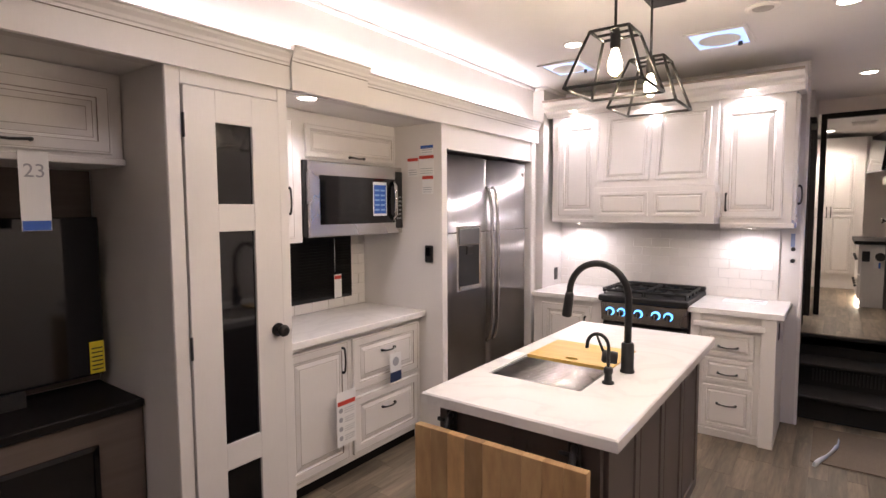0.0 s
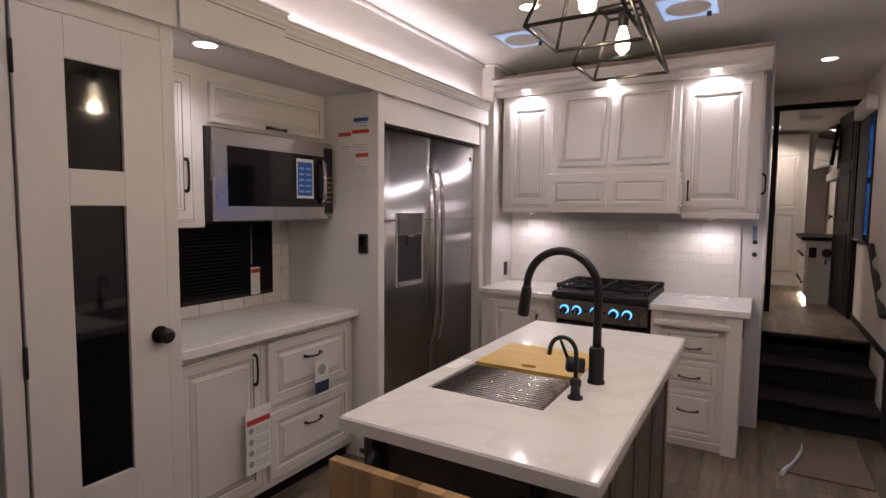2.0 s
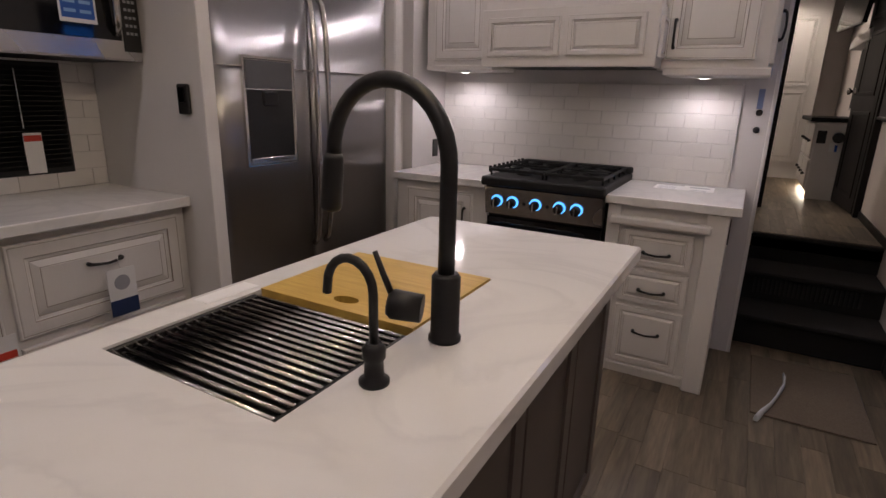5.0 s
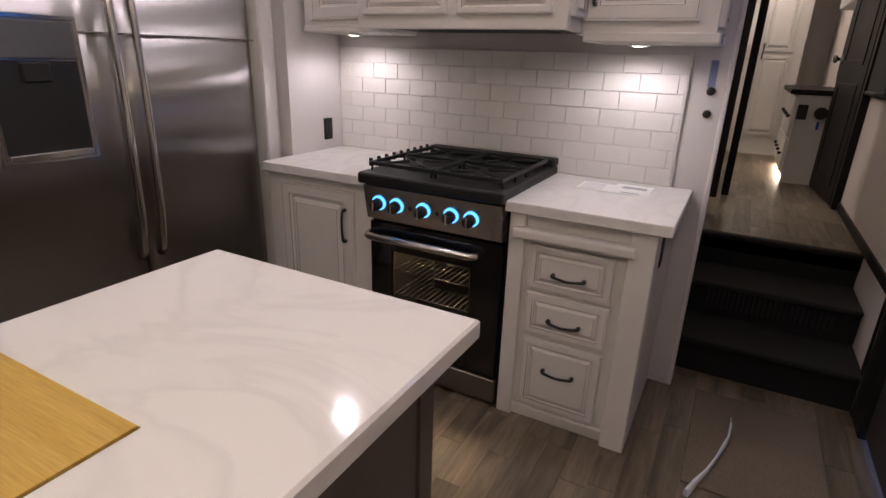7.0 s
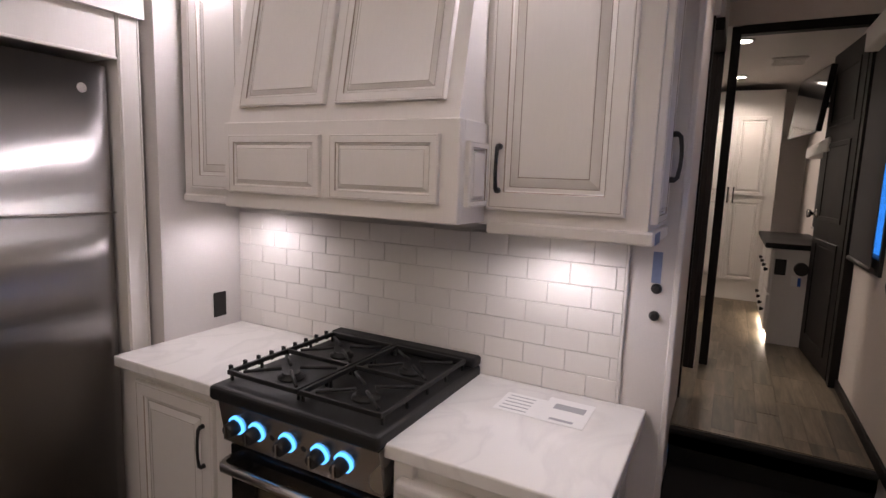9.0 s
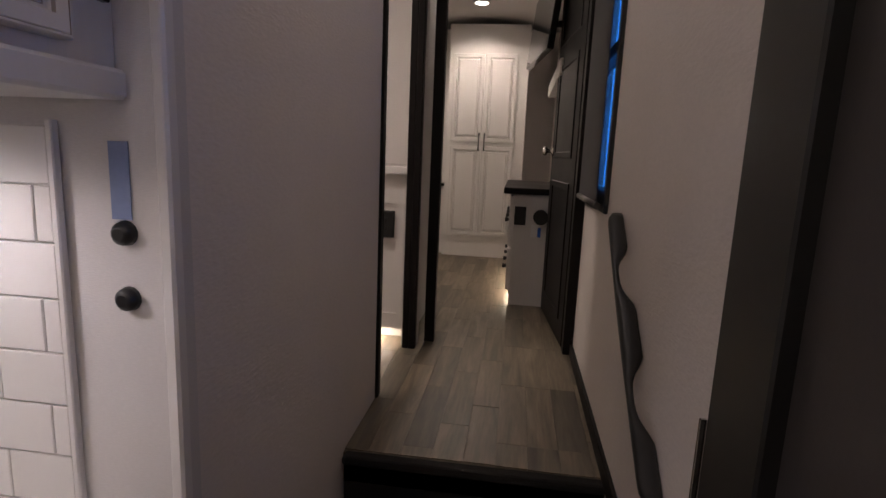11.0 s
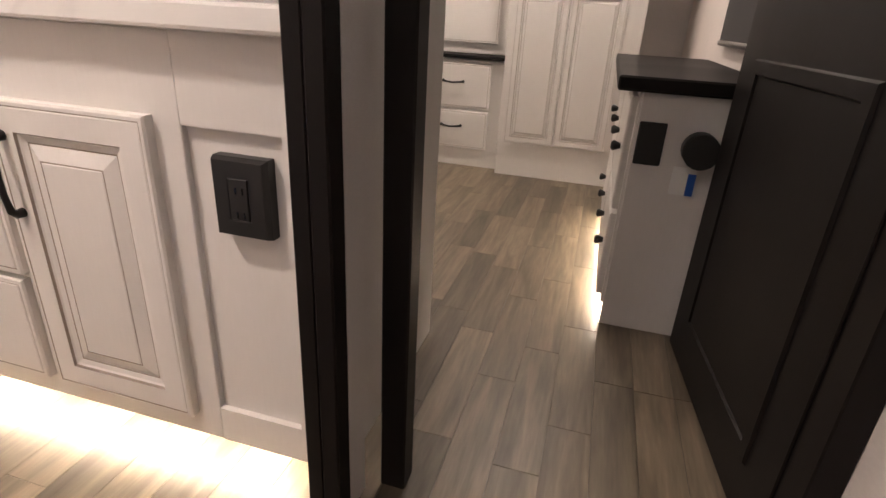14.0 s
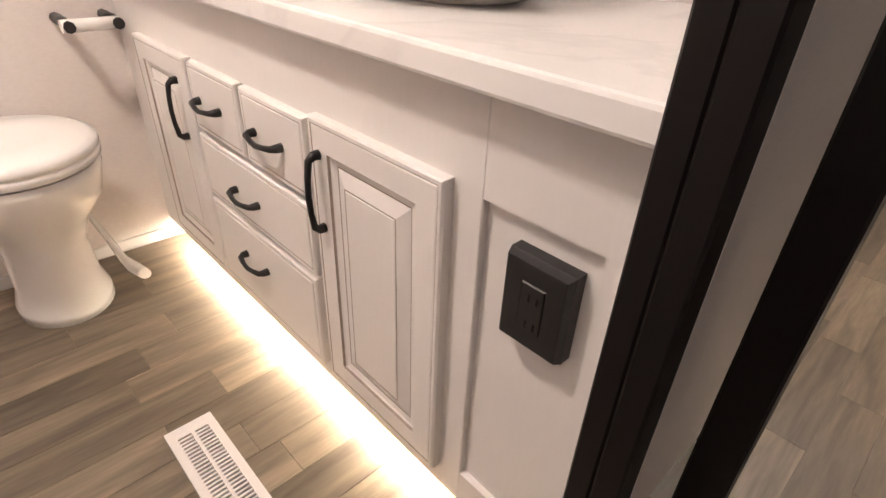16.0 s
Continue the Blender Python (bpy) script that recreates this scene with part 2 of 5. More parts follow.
def lathe(name, x, y, profile, mat, parent=None, seg=28):
    """A turned shape: profile of (radius, z)."""
    bm = bmesh.new()
    rings = [[bm.verts.new((x + r * math.cos(k * math.tau / seg), y + r * math.sin(k * math.tau / seg), z)) for k in range(seg)] for r, z in profile]
    for a, b in zip(rings, rings[1:]):
        for k in range(seg):
            bm.faces.new((a[k], a[(k + 1) % seg], b[(k + 1) % seg], b[k])).smooth = True
    bm.faces.new(rings[0])
    bm.faces.new(rings[-1])
    return solid(name, bm, mat, parent, at=(x, y, profile[0][1]))


FACES = {"+x": (Vector((0, 1, 0)), Vector((1, 0, 0))), "-y": (Vector((1, 0, 0)), Vector((0, -1, 0))), "-x": (Vector((0, -1, 0)), Vector((-1, 0, 0))), "+y": (Vector((-1, 0, 0)), Vector((0, 1, 0)))}


def spot_on(face, u, z, plane, out=0.0):
    """A point on an upright face: u along it (the world coordinate), height z, out from the plane."""
    if face[1] == "x":
        return Vector((plane + out * FACES[face][1].x, u, z))
    return Vector((u, plane + out * FACES[face][1].y, z))


def rings_panel(bm, face, u0, u1, z0, z1, plane, rings, lean=0.0):
    """Nested rectangles: rings of (inset, out, material)."""
    loops = []
    for inset, out, mi in rings:
        loops.append(([bm.verts.new(spot_on(face, u, z, plane, out + lean * (z - z0))) for u, z in ((u0 + inset, z0 + inset), (u1 - inset, z0 + inset), (u1 - inset, z1 - inset), (u0 + inset, z1 - inset))], mi))
    for (a, _), (b, mi) in zip(loops, loops[1:]):
        for k in range(4):
            bm.faces.new((a[k], a[(k + 1) % 4], b[(k + 1) % 4], b[k])).material_index = mi
    bm.faces.new(loops[-1][0]).material_index = 0


RAISED = [(0.0, 0.0, 0), (0.0, 0.016, 0), (0.0035, 0.0195, 0), (0.009, 0.0195, 0), (0.011, 0.0185, 1), (0.0135, 0.0195, 0), (0.052, 0.0195, 0), (0.055, 0.0155, 1), (0.058, 0.013, 0), (0.068, 0.011, 0), (0.0705, 0.0105, 1), (0.095, 0.0185, 0), (0.0975, 0.0185, 1), (0.099, 0.0195, 0)]


def scaled_rings(w, h, thin=0.0):
    k = min(1.0, min(w, h) / 2 / 0.135)
    if thin:
        k = min(k, thin)
    return [(i * k, o, m) for i, o, m in RAISED]


def panel_door(name, face, u0, u1, z0, z1, plane, parent, thin=0.0, label=""):
    bm = bmesh.new()
    rings_panel(bm, face, u0, u1, z0, z1, plane, scaled_rings(u1 - u0, z1 - z0, thin))
    ob = solid(name, bm, [PAINT, GLAZE], parent, at=tuple(spot_on(face, (u0 + u1) / 2, z0, plane)))
    if label:
        tagged(ob, label)
    return ob


def flat_front(name, face, u0, u1, z0, z1, plane, parent, mats=None):
    bm = bmesh.new()
    rings_panel(bm, face, u0, u1, z0, z1, plane, [(0, 0, 0), (0, 0.014, 0), (0.003, 0.018, 0), (0.010, 0.018, 0), (0.012, 0.0175, 1), (0.014, 0.019, 0)])
    return solid(name, bm, mats or [PAINT, GLAZE], parent, at=tuple(spot_on(face, (u0 + u1) / 2, z0, plane)))


def pull(parent, face, u, z, plane, upright=False, length=0.12):
    """A black bow pull with flared feet."""
    h = length / 2
    pts, rad = [], []
    for s, out, r in ((-1.0, 0.0, 0.0095), (-1.0, 0.012, 0.0085), (-0.9, 0.021, 0.0065), (-0.45, 0.0255, 0.0055), (0, 0.027, 0.0055), (0.45, 0.0255, 0.0055), (0.9, 0.021, 0.0065), (1.0, 0.012, 0.0085), (1.0, 0.0, 0.0095)):
        pts.append(spot_on(face, u + (0 if upright else s * h), z + (s * h if upright else 0.006 * (abs(s) - 0.5)), plane, out))
        rad.append(r)
    return tagged(tube("handle", pts, rad, BLACKM, parent, 8), "black metal bow pull")


def puck(x, y, z, watts, name="ceiling_lamp", r=0.055, label="round recessed ceiling lamp with white rim, lit", spot=150, group="recessed ceiling lamps", colour=WARM):
    th = empty(name, x, y, z, label, "lamp", group)
    lathe("rim", x, y, [(r * 1.25, z - 0.001), (r * 1.22, z - 0.008), (r * 0.98, z - 0.010), (r * 0.95, z - 0.004)], CEIL, th)
    lathe("lens", x, y, [(r * 0.93, z - 0.004), (r * 0.93, z - 0.009), (r * 0.4, z - 0.0115)], LENS, th, 20)
    if watts:
        lamp("downlight", "SPOT", (x, y, z - 0.03), watts, colour, r * 0.8, None, None, spot)
    return th


def text(body, at, size, mat, face, parent=None, name="lettering", flip=False):
    cu = bpy.data.curves.new(name, "FONT")
    cu.body, cu.size, cu.extrude, cu.align_x = body, size, 0.0005, "CENTER"
    ob = new(name, cu)
    cu.materials.append(mat)
    rz = {"+x": 90, "-y": 0, "-x": -90, "+y": 180}[face]
    ob.matrix_world = pose(*at, 90, 0, rz)
    bpy.context.view_layer.update()
    if parent:
        w = ob.matrix_world.copy()
        ob.parent = parent
        off = Vector(parent.location)
        if parent.parent:
            off += parent.parent.location
        ob.location = w.translation - off
    return ob


# ---- the large structure ----
H = 0.56           # floor of the raised hall, bath and bedroom
CZ = 2.74          # main ceiling
XR = 1.29          # outer wall on the entry side
XS = -1.50         # wall over the kitchen slide-out
YB = 5.28          # kitchen partition


def structure(name, *dims, mat, bev=0.0, label=""):
    return tagged(box(name, *dims, mat, bev), label or name.replace("_", " ") + " of the trailer", "structure", kind="structure")


floor = structure("floor", -2.4, 1.4, -3.6, 6.30, -0.08, -0.005, mat=FLOOR, label="brown vinyl plank floor of the kitchen")
hall_floor = structure("floor_upper", -1.5, 1.4, 6.12, 10.4, H - 0.10, H - 0.005, mat=FLOOR, label="brown vinyl plank floor of the raised hall")
ceiling = structure("ceiling", -2.4, 1.45, -3.7, 7.17, CZ, CZ + 0.08, mat=CEIL, label="white vinyl ceiling over the kitchen")
ceiling2 = structure("ceiling_upper", -2.4, 1.45, 7.172, 10.4, 2.66, 2.74, mat=CEIL, label="white vinyl ceiling over hall and bedroom")
# Assumed end wall, out of view, added to close the room.
structure("wall_south", -2.5, 1.4, -3.7, -3.6, 0, CZ, mat=WALL)
structure("wall_west_upper", XS - 0.06, XS, -3.6, 4.87, 2.26, CZ, mat=WALL, label="linen wallboard above the slide-out opening")
structure("wall_west_back", -2.30, -2.22, -3.6, 4.87, 0, 2.26, mat=WALL, label="back wall of the slide-out")
structure("wall_west_end", XS - 0.06, -1.395, 4.87, YB + 0.06, 0, CZ, mat=WALL, label="linen wallboard beside the refrigerator")
structure("wall_slide_end", -2.30, XS - 0.06, 4.87, 4.93, 0, 2.26, mat=WALL)
structure("slide_ceiling", -2.22, -1.457, -3.6, 4.87, 2.265, 2.30, mat=CEIL, label="low white ceiling of the slide-out")
structure("wall_kitchen", -1.395, 0.53, YB, YB + 0.06, 0, CZ, mat=WALL, label="linen wallboard behind the kitchen range")
structure("wall_hall_west", 0.44, 0.502, YB + 0.06, 6.49, 0, CZ, mat=HALLWALL, label="wallboard partition beside the steps")
structure("wall_hall_corner", 0.475, 0.548, 7.078, 7.14, H, CZ, mat=WALL, label="narrow wallboard corner between two door frames")
structure("wall_bath_head", 0.47, 0.53, 6.49, 7.078, 2.50, CZ, mat=WALL)
structure("wall_bedroom", -1.5, 0.495, 7.66, 7.72, H, 2.66, mat=WALL)
structure("wall_bedroom_head", 0.45, XR, 7.14, 7.17, 2.607, CZ, mat=HALLWALL)
structure("wall_bath_west", -1.16, -1.10, 5.34, 7.66, H - 0.05, CZ, mat=HALLWALL, label="pale wallboard of the bathroom")
structure("wall_bath_south", -1.10, 0.44, 5.34, 5.40, H - 0.05, CZ, mat=HALLWALL)
structure("wall_bedroom_north", -1.5, 1.4, 10.1, 10.2, H, 2.66, mat=WALL)
structure("wall_bedroom_west", -1.5, -1.42, 7.72, 10.1, H, 2.66, mat=WALL)

# Entry-side wall with a door opening and two windows through it.
DOOR = (4.58, 5.44, 0.02, 2.02)
WIN = (6.525, 7.12, 1.325, 2.40)
bm = bmesh.new()
for dims in ((-3.7, DOOR[0], 0, CZ), (DOOR[0], DOOR[1], DOOR[3], CZ), (DOOR[1], WIN[0], 0, CZ), (WIN[0], WIN[1], 0, WIN[2]), (WIN[0], WIN[1], WIN[3], CZ), (WIN[1], 10.2, 0, CZ)):
    add_box(bm, XR, XR + 0.07, dims[0], dims[1], dims[2], dims[3])
tagged(solid("wall_east", bm, HALLWALL), "textured beige wallboard of the entry side", "structure", kind="structure")

# Dusk outside the windows.
tagged(box("backdrop", 3.0, 3.02, 1.0, 26.0, -3.0, 6.0, DUSK, 0), "blue dusk sky outside the windows", "sky", kind="structure")

# Steps: three risers, black carpet.
steps = empty("staircase", 0.91, 5.8, 0, "three black carpeted steps up to the hall", "stairs", kind="structure")
for k, (ya, z) in enumerate(((5.46, 0.187), (5.78, 0.374), (6.10, 0.56))):
    bm = bmesh.new()
    add_box(bm, 0.505, XR - 0.003, ya + 0.02, ya + 0.40 if k < 2 else ya + 0.05, z - 0.187 if k else 0, z - 0.03)
    add_box(bm, 0.505, XR - 0.003, ya - 0.012, ya + 0.38 if k < 2 else ya + 0.035, z - 0.03, z - (0 if k < 2 else 0.002), 0.010, 0, 2)
    solid("step", bm, CARPET, steps, at=(0.91, ya, 0))
bm = bmesh.new()
for k in range(24):
    add_box(bm, 0.62 + k * 0.024, 0.632 + k * 0.024, 5.788, 5.80, 0.235, 0.33)
solid("grille", bm, BLACKP, steps, at=(0.9, 5.79, 0.235))

# Dark door frames.
def door_frame(name, label, boxes):
    bm = bmesh.new()
    for b in boxes:
        add_box(bm, *b, 0.003)
    return tagged(solid(name, bm, ESPRESSO), label, "door frame", kind="structure")


door_frame("door_frame_bath", "dark espresso frame round the bathroom doorway", [(0.434, 0.512, 6.491, 6.532, H, 2.50), (0.487, 0.517, 7.036, 7.078, H, 2.50), (0.517, 0.548, 7.034, 7.078, H, 2.50), (0.462, 0.552, 6.532, 7.034, 2.44, 2.50)])
door_frame("door_frame_bedroom", "dark espresso frame round the bedroom doorway", [(0.573, 0.622, 7.155, 7.205, H, 2.605), (1.245, XR, 7.135, 7.215, H, 2.605), (0.622, 1.245, 7.135, 7.205, 2.555, 2.605)])
box("wall_stub", 0.455, 0.495, 7.205, 7.66, H, 2.66, WALL, 0)
tagged(bpy.data.objects["wall_stub"], "wallboard partition beside the bedroom doorway", "structure", kind="structure")
tagged(box("baseboard_hall", XR - 0.014, XR, 5.46, 7.135, H - 0.0, H + 0.055, ESPRESSO, 0.003), "dark baseboard along the hall wall", "baseboard", kind="structure")
tagged(box("corner_trim", 0.525, 0.545, YB - 0.004, YB + 0.02, 0, CZ, PAINT, 0.004), "pale corner trim of the kitchen partition", "trim", kind="structure")
tagged(box("stair_skirt", XR - 0.012, XR - 0.001, 5.44, 5.52, 0, 0.62, ESPRESSO, 0.002), "dark skirt board beside the steps", "trim", kind="structure")
bm = bmesh.new()
add_tube(bm, [(XS + 0.012, -3.5, CZ - 0.012), (XS + 0.012, 4.87, CZ - 0.012)], 0.018, 8)
add_tube(bm, [(XS + 0.012, 4.87, CZ - 0.012), (-1.383, 4.87, CZ - 0.012), (-1.383, YB, CZ - 0.012)], 0.018, 8)
tagged(solid("cornice_trim", bm, CEIL), "white trim where wall and ceiling meet", "trim", kind="structure")

# ---- kitchen slide-out: valance, pantry, nook, refrigerator ----
val = empty("valance", -1.43, 2.0, 2.25, "cream painted crown valance along the slide-out", "valance", kind="structure")


def crown_run(name, y0, y1, out, z0, z1, parent):
    prof = [(0, z0), (0.0, z1 - 0.075), (0.004, z1 - 0.072), (0.004, z1 - 0.06), (0.010, z1 - 0.055), (0.014, z1 - 0.040), (0.024, z1 - 0.022), (0.024, z1 - 0.012), (0.032, z1 - 0.008), (0.032, z1), (-0.012, z1), (-0.012, z0)]
    bm = bmesh.new()
    a = [bm.verts.new((out + dx, y0, z)) for dx, z in prof]
    b = [bm.verts.new((out + dx, y1, z)) for dx, z in prof]
    n = len(prof)
    for k in range(n):
        f = bm.faces.new((a[k], a[(k + 1) % n], b[(k + 1) % n], b[k]))
        f.material_index = 1 if k == 1 else 0
    bm.faces.new(a)
    bm.faces.new(b)
    return solid(name, bm, [PAINT, GLAZE], parent, at=(out, y0, z0))


crown_run("crown", -3.5, 2.155, -1.440, 2.25, 2.435, val)
crown_run("crown", 2.158, 2.68, -1.424, 2.25, 2.460, val)
crown_run("crown", 2.683, 4.865, -1.440, 2.25, 2.435, val)
tagged(box("led_strip", -1.478, -1.466, -3.4, 4.85, 2.402, 2.406, STRIP, 0), "warm LED strip hidden behind the valance", "lamp")
box("led_shelf", XS, -1.453, -3.5, 4.86, 2.385, 2.402, PAINT, 0, val)

pantry = empty("pantry_cabinet", -1.47, 1.85, 0, "tall cream pantry with a glazed black-knobbed door", "cabinet")
box("side", -2.20, -1.47, 1.555, 1.575, 0.0, 2.262, PAINT, 0.002, pantry)
box("stile", -1.50, -1.462, 1.556, 1.618, 0.003, 2.258, PAINT, 0.003, pantry)
box("stile", -1.50, -1.462, 2.095, 2.150, 0.003, 2.258, PAINT, 0.003, pantry)
box("rail", -1.50, -1.463, 1.618, 2.095, 2.19, 2.258, PAINT, 0.003, pantry)
box("side", -2.20, -1.47, 2.130, 2.150, 0.0, 2.262, PAINT, 0.002, pantry)
box("back", -2.21, -2.19, 1.575, 2.130, 0.0, 2.262, PAINT, 0.0, pantry)
pd = empty("door", -1.46, 1.86, 0.1, "cream pantry door with three dark glass panes", "")
pd.parent, pd.location = pantry, (0.01, 0.01, 0.1)
bm = bmesh.new()
ya, yb, ga, gb = 1.624, 2.090, 1.765, 1.945
for d in ((ya, ga, 0.06, 2.185), (gb, yb, 0.06, 2.185), (ga, gb, 2.048, 2.185), (ga, gb, 1.573, 1.694), (ga, gb, 0.485, 0.605), (ga, gb, 0.06, 0.16)):
    add_box(bm, -1.478, -1.452, *d, 0.0015)
solid("frame", bm, PAINT, pd, at=(-1.46, 1.86, 0.06))
for z0, z1 in ((1.694, 2.048), (0.605, 1.573), (0.16, 0.485)):
    box("pane", -1.470, -1.465, ga - 0.004, gb + 0.004, z0 - 0.004, z1 + 0.004, BLACKG, 0, pd)
bm = bmesh.new()
add_tube(bm, [(-1.452, 2.055, 1.085), (-1.444, 2.055, 1.085)], 0.033, 20)
add_tube(bm, [(-1.446, 2.055, 1.085), (-1.425, 2.055, 1.085), (-1.417, 2.055, 1.085), (-1.405, 2.055, 1.085), (-1.394, 2.055, 1.085), (-1.388, 2.055, 1.085)], [0.012, 0.012, 0.022, 0.030, 0.026, 0.014], 20)
tagged(solid("knob", bm, BLACKM, pd, at=(-1.452, 2.055, 1.085)), "round black door knob")
for z in (2.02, 1.08, 0.3):
    tube("hinge", [(-1.452, 1.621, z - 0.05), (-1.452, 1.621, z + 0.05)], 0.006, BLACKM, pd, 8)

# Media unit beside the pantry.
media = empty("media_cabinet", -1.75, 0.6, 0, "dark topped walnut media cabinet under a television", "cabinet")
box("top", -2.215, -1.74, -1.0, 1.55, 0.79, 0.83, ESPRESSO, 0.006, media)
box("body", -2.215, -1.76, -1.0, 1.55, 0.0, 0.787, CARAMEL, 0.003, media)
bm = bmesh.new()
rings_panel(bm, "+x", 0.3, 1.36, 0.20, 0.68, -1.758, [(0, 0, 0), (0, 0.010, 0), (0.02, 0.012, 0), (0.022, 0.004, 0)])
solid("fireplace_glass", bm, BLACKG, media, at=(-1.758, 0.8, 0.2))
tv = empty("television", -2.1, 0.9, 0.83, "large black flat television above a dark cabinet", "television")
box("screen", -2.080, -2.045, 0.15, 1.515, 0.90, 1.64, BLACKG, 0.006, tv)
box("stand", -2.10, -2.03, 0.5, 1.2, 0.83, 0.90, BLACKP, 0.004, tv)
tvl = box("energy_label", -2.042, -2.040, 1.45, 1.512, 0.91, 1.06, YELLOWP, 0)
for k in range(6):
    box("line", -2.0398, -2.0392, 1.458, 1.504, 0.925 + k * 0.02, 0.931 + k * 0.02, BLACKP, 0, tvl)
tagged(tvl, "yellow energy label stuck on the television", "label")
tvb = empty("media_back_panel", -2.2, 0.8, 0.83, "grey wood panel behind the television", "panel", kind="structure")
box("panel", -2.218, -2.205, -1.0, 1.55, 0.835, 1.86, CARAMEL, 0, tvb)
over = empty("overhead_cabinet", -1.85, 0.7, 1.87, "cream overhead cabinet with lift-up panel doors", "cabinet", "overhead cabinets")
box("body", -2.215, -1.84, -1.0, 1.552, 1.88, 2.262, PAINT, 0.002, over)
box("lip", -2.215, -1.815, -1.0, 1.552, 1.865, 1.895, PAINT, 0.004, over)
for y0 in (-0.02, 0.76):
    d = panel_door("door", "+x", y0, y0 + 0.74, 1.91, 2.20, -1.84, over)
    pull(over, "+x", y0 + 0.37, 1.945, -1.82, length=0.15)
tagged(box("hang_tag", -1.803, -1.80, 1.155, 1.255, 1.59, 1.90, PAPER, 0), "white hanging tag with blue foot", "tag")
box("foot", -1.7995, -1.7985, 1.158, 1.252, 1.592, 1.63, BLUEP, 0, bpy.data.objects["hang_tag"])
text("23", (-1.797, 1.205, 1.80), 0.075, GREYP, "+x", bpy.data.objects["hang_tag"])

# Nook base cabinet with counter.
nook = empty("base_cabinet", -1.62, 2.8, 0, "cream base cabinet with white quartz counter", "cabinet")
box("carcass", -2.215, -1.665, 2.152, 3.425, 0.09, 0.905, PAINT, 0.002, nook)
box("kick", -2.215, -1.72, 2.152, 3.425, 0.0, 0.088, ESPRESSO, 0, nook)
tagged(box("counter", -2.216, -1.605, 2.153, 3.427, 0.907, 0.95, QUARTZ, 0.005, nook, 2), "white quartz counter")
panel_door("door", "+x", 2.235, 2.705, 0.13, 0.872, -1.665, nook)
panel_door("drawer", "+x", 2.745, 3.385, 0.53, 0.872, -1.665, nook)
panel_door("drawer", "+x", 2.745, 3.385, 0.13, 0.495, -1.665, nook)
pull(nook, "+x", 2.655, 0.76, -1.645, True, 0.15)
pull(nook, "+x", 3.06, 0.745, -1.645)
pull(nook, "+x", 3.06, 0.365, -1.645)


def swing_tag(y, z, w, h, blue, label):
    t = empty("paper_tag", -1.60, y, z, label, "tag")
    box("sheet", -1.604, -1.602, y - w / 2, y + w / 2, z - h, z, PAPER, 0, t)
    if blue:
        box("band", -1.6015, -1.6005, y - w / 2, y + w / 2, z - h, z - h * 0.66, NAVYP, 0, t)
        tube("emblem", [(-1.6015, y, z - h * 0.3), (-1.6005, y, z - h * 0.3)], w * 0.28, GREYP, t, 14)
    else:
        box("band", -1.6015, -1.6005, y - w * 0.46, y + w * 0.46, z - h * 0.25, z - h * 0.17, REDP, 0, t)
        for k in range(4):
            tube("emblem", [(-1.6015, y - w * 0.3, z - h * (0.34 + 0.17 * k)), (-1.6005, y - w * 0.3, z - h * (0.34 + 0.17 * k))], w * 0.10, GREYP, t, 12)
            for j in range(3):
                box("line", -1.6015, -1.6005, y - w * 0.12, y + w * 0.40, z - h * (0.31 + 0.17 * k + 0.04 * j) - 0.003, z - h * (0.31 + 0.17 * k + 0.04 * j), GREYP, 0, t)
    tube("string", [(-1.603, y, z), (-1.618, y + 0.003, z + 0.05)], 0.0012, PAPER, t, 6)
    return t


swing_tag(3.09, 0.715, 0.11, 0.19, True, "white and blue swing tag on a drawer pull")
swing_tag(2.640, 0.585, 0.155, 0.33, False, "white care instruction tag with red band")

# Nook wall: backsplash tiles come later; window with a dark blind.
blind = empty("window_blind", -2.2, 2.7, 1.03, "black slatted blind lowered over a dark window", "blind")
box("frame", -2.218, -2.205, 2.20, 3.285, 1.02, 1.49, BLACKP, 0.002, blind)
for k in range(21):
    z = 1.045 + k * 0.0205
    bm = bmesh.new()
    v = [bm.verts.new(p) for p in ((-2.202, 2.215, z), (-2.202, 3.27, z), (-2.188, 3.27, z + 0.017), (-2.188, 2.215, z + 0.017))]
    bm.faces.new(v)
    bmesh.ops.solidify(bm, geom=bm.faces[:], thickness=0.0015)
    solid("slat", bm, BLACKP, blind, at=(-2.195, 2.74, z))
tube("cord", [(-2.185, 3.10, 1.46), (-2.185, 3.10, 1.22)], 0.002, PAPER, blind, 6)
tagged(box("blind_tag", -2.184, -2.182, 3.09, 3.16, 1.03, 1.20, PAPER, 0), "small white tag hanging on the blind", "tag")
box("stripe", -2.1815, -2.1805, 3.092, 3.158, 1.165, 1.19, REDP, 0, bpy.data.objects["blind_tag"])

# Over-range style microwave hung under a lift-up cabinet.
lift = empty("overhead_cabinet", -1.9, 3.0, 1.97, "cream lift-up cabinet above the microwave", "cabinet", "overhead cabinets")
box("body", -2.215, -1.885, 2.56, 3.428, 1.972, 2.262, PAINT, 0.002, lift)
panel_door("door", "+x", 2.60, 3.40, 1.99, 2.19, -1.885, lift, thin=0.55)
pull(lift, "+x", 3.02, 2.005, -1.866, length=0.13)
tall = empty("overhead_cabinet", -1.86, 2.35, 1.45, "narrow cream wall cabinet beside the microwave", "cabinet", "overhead cabinets")
box("body", -2.215, -1.865, 2.152, 2.556, 1.47, 2.262, PAINT, 0.002, tall)
panel_door("door", "+x", 2.165, 2.49, 1.50, 2.20, -1.865, tall)
pull(tall, "+x", 2.445, 1.72, -1.846, True, 0.15)

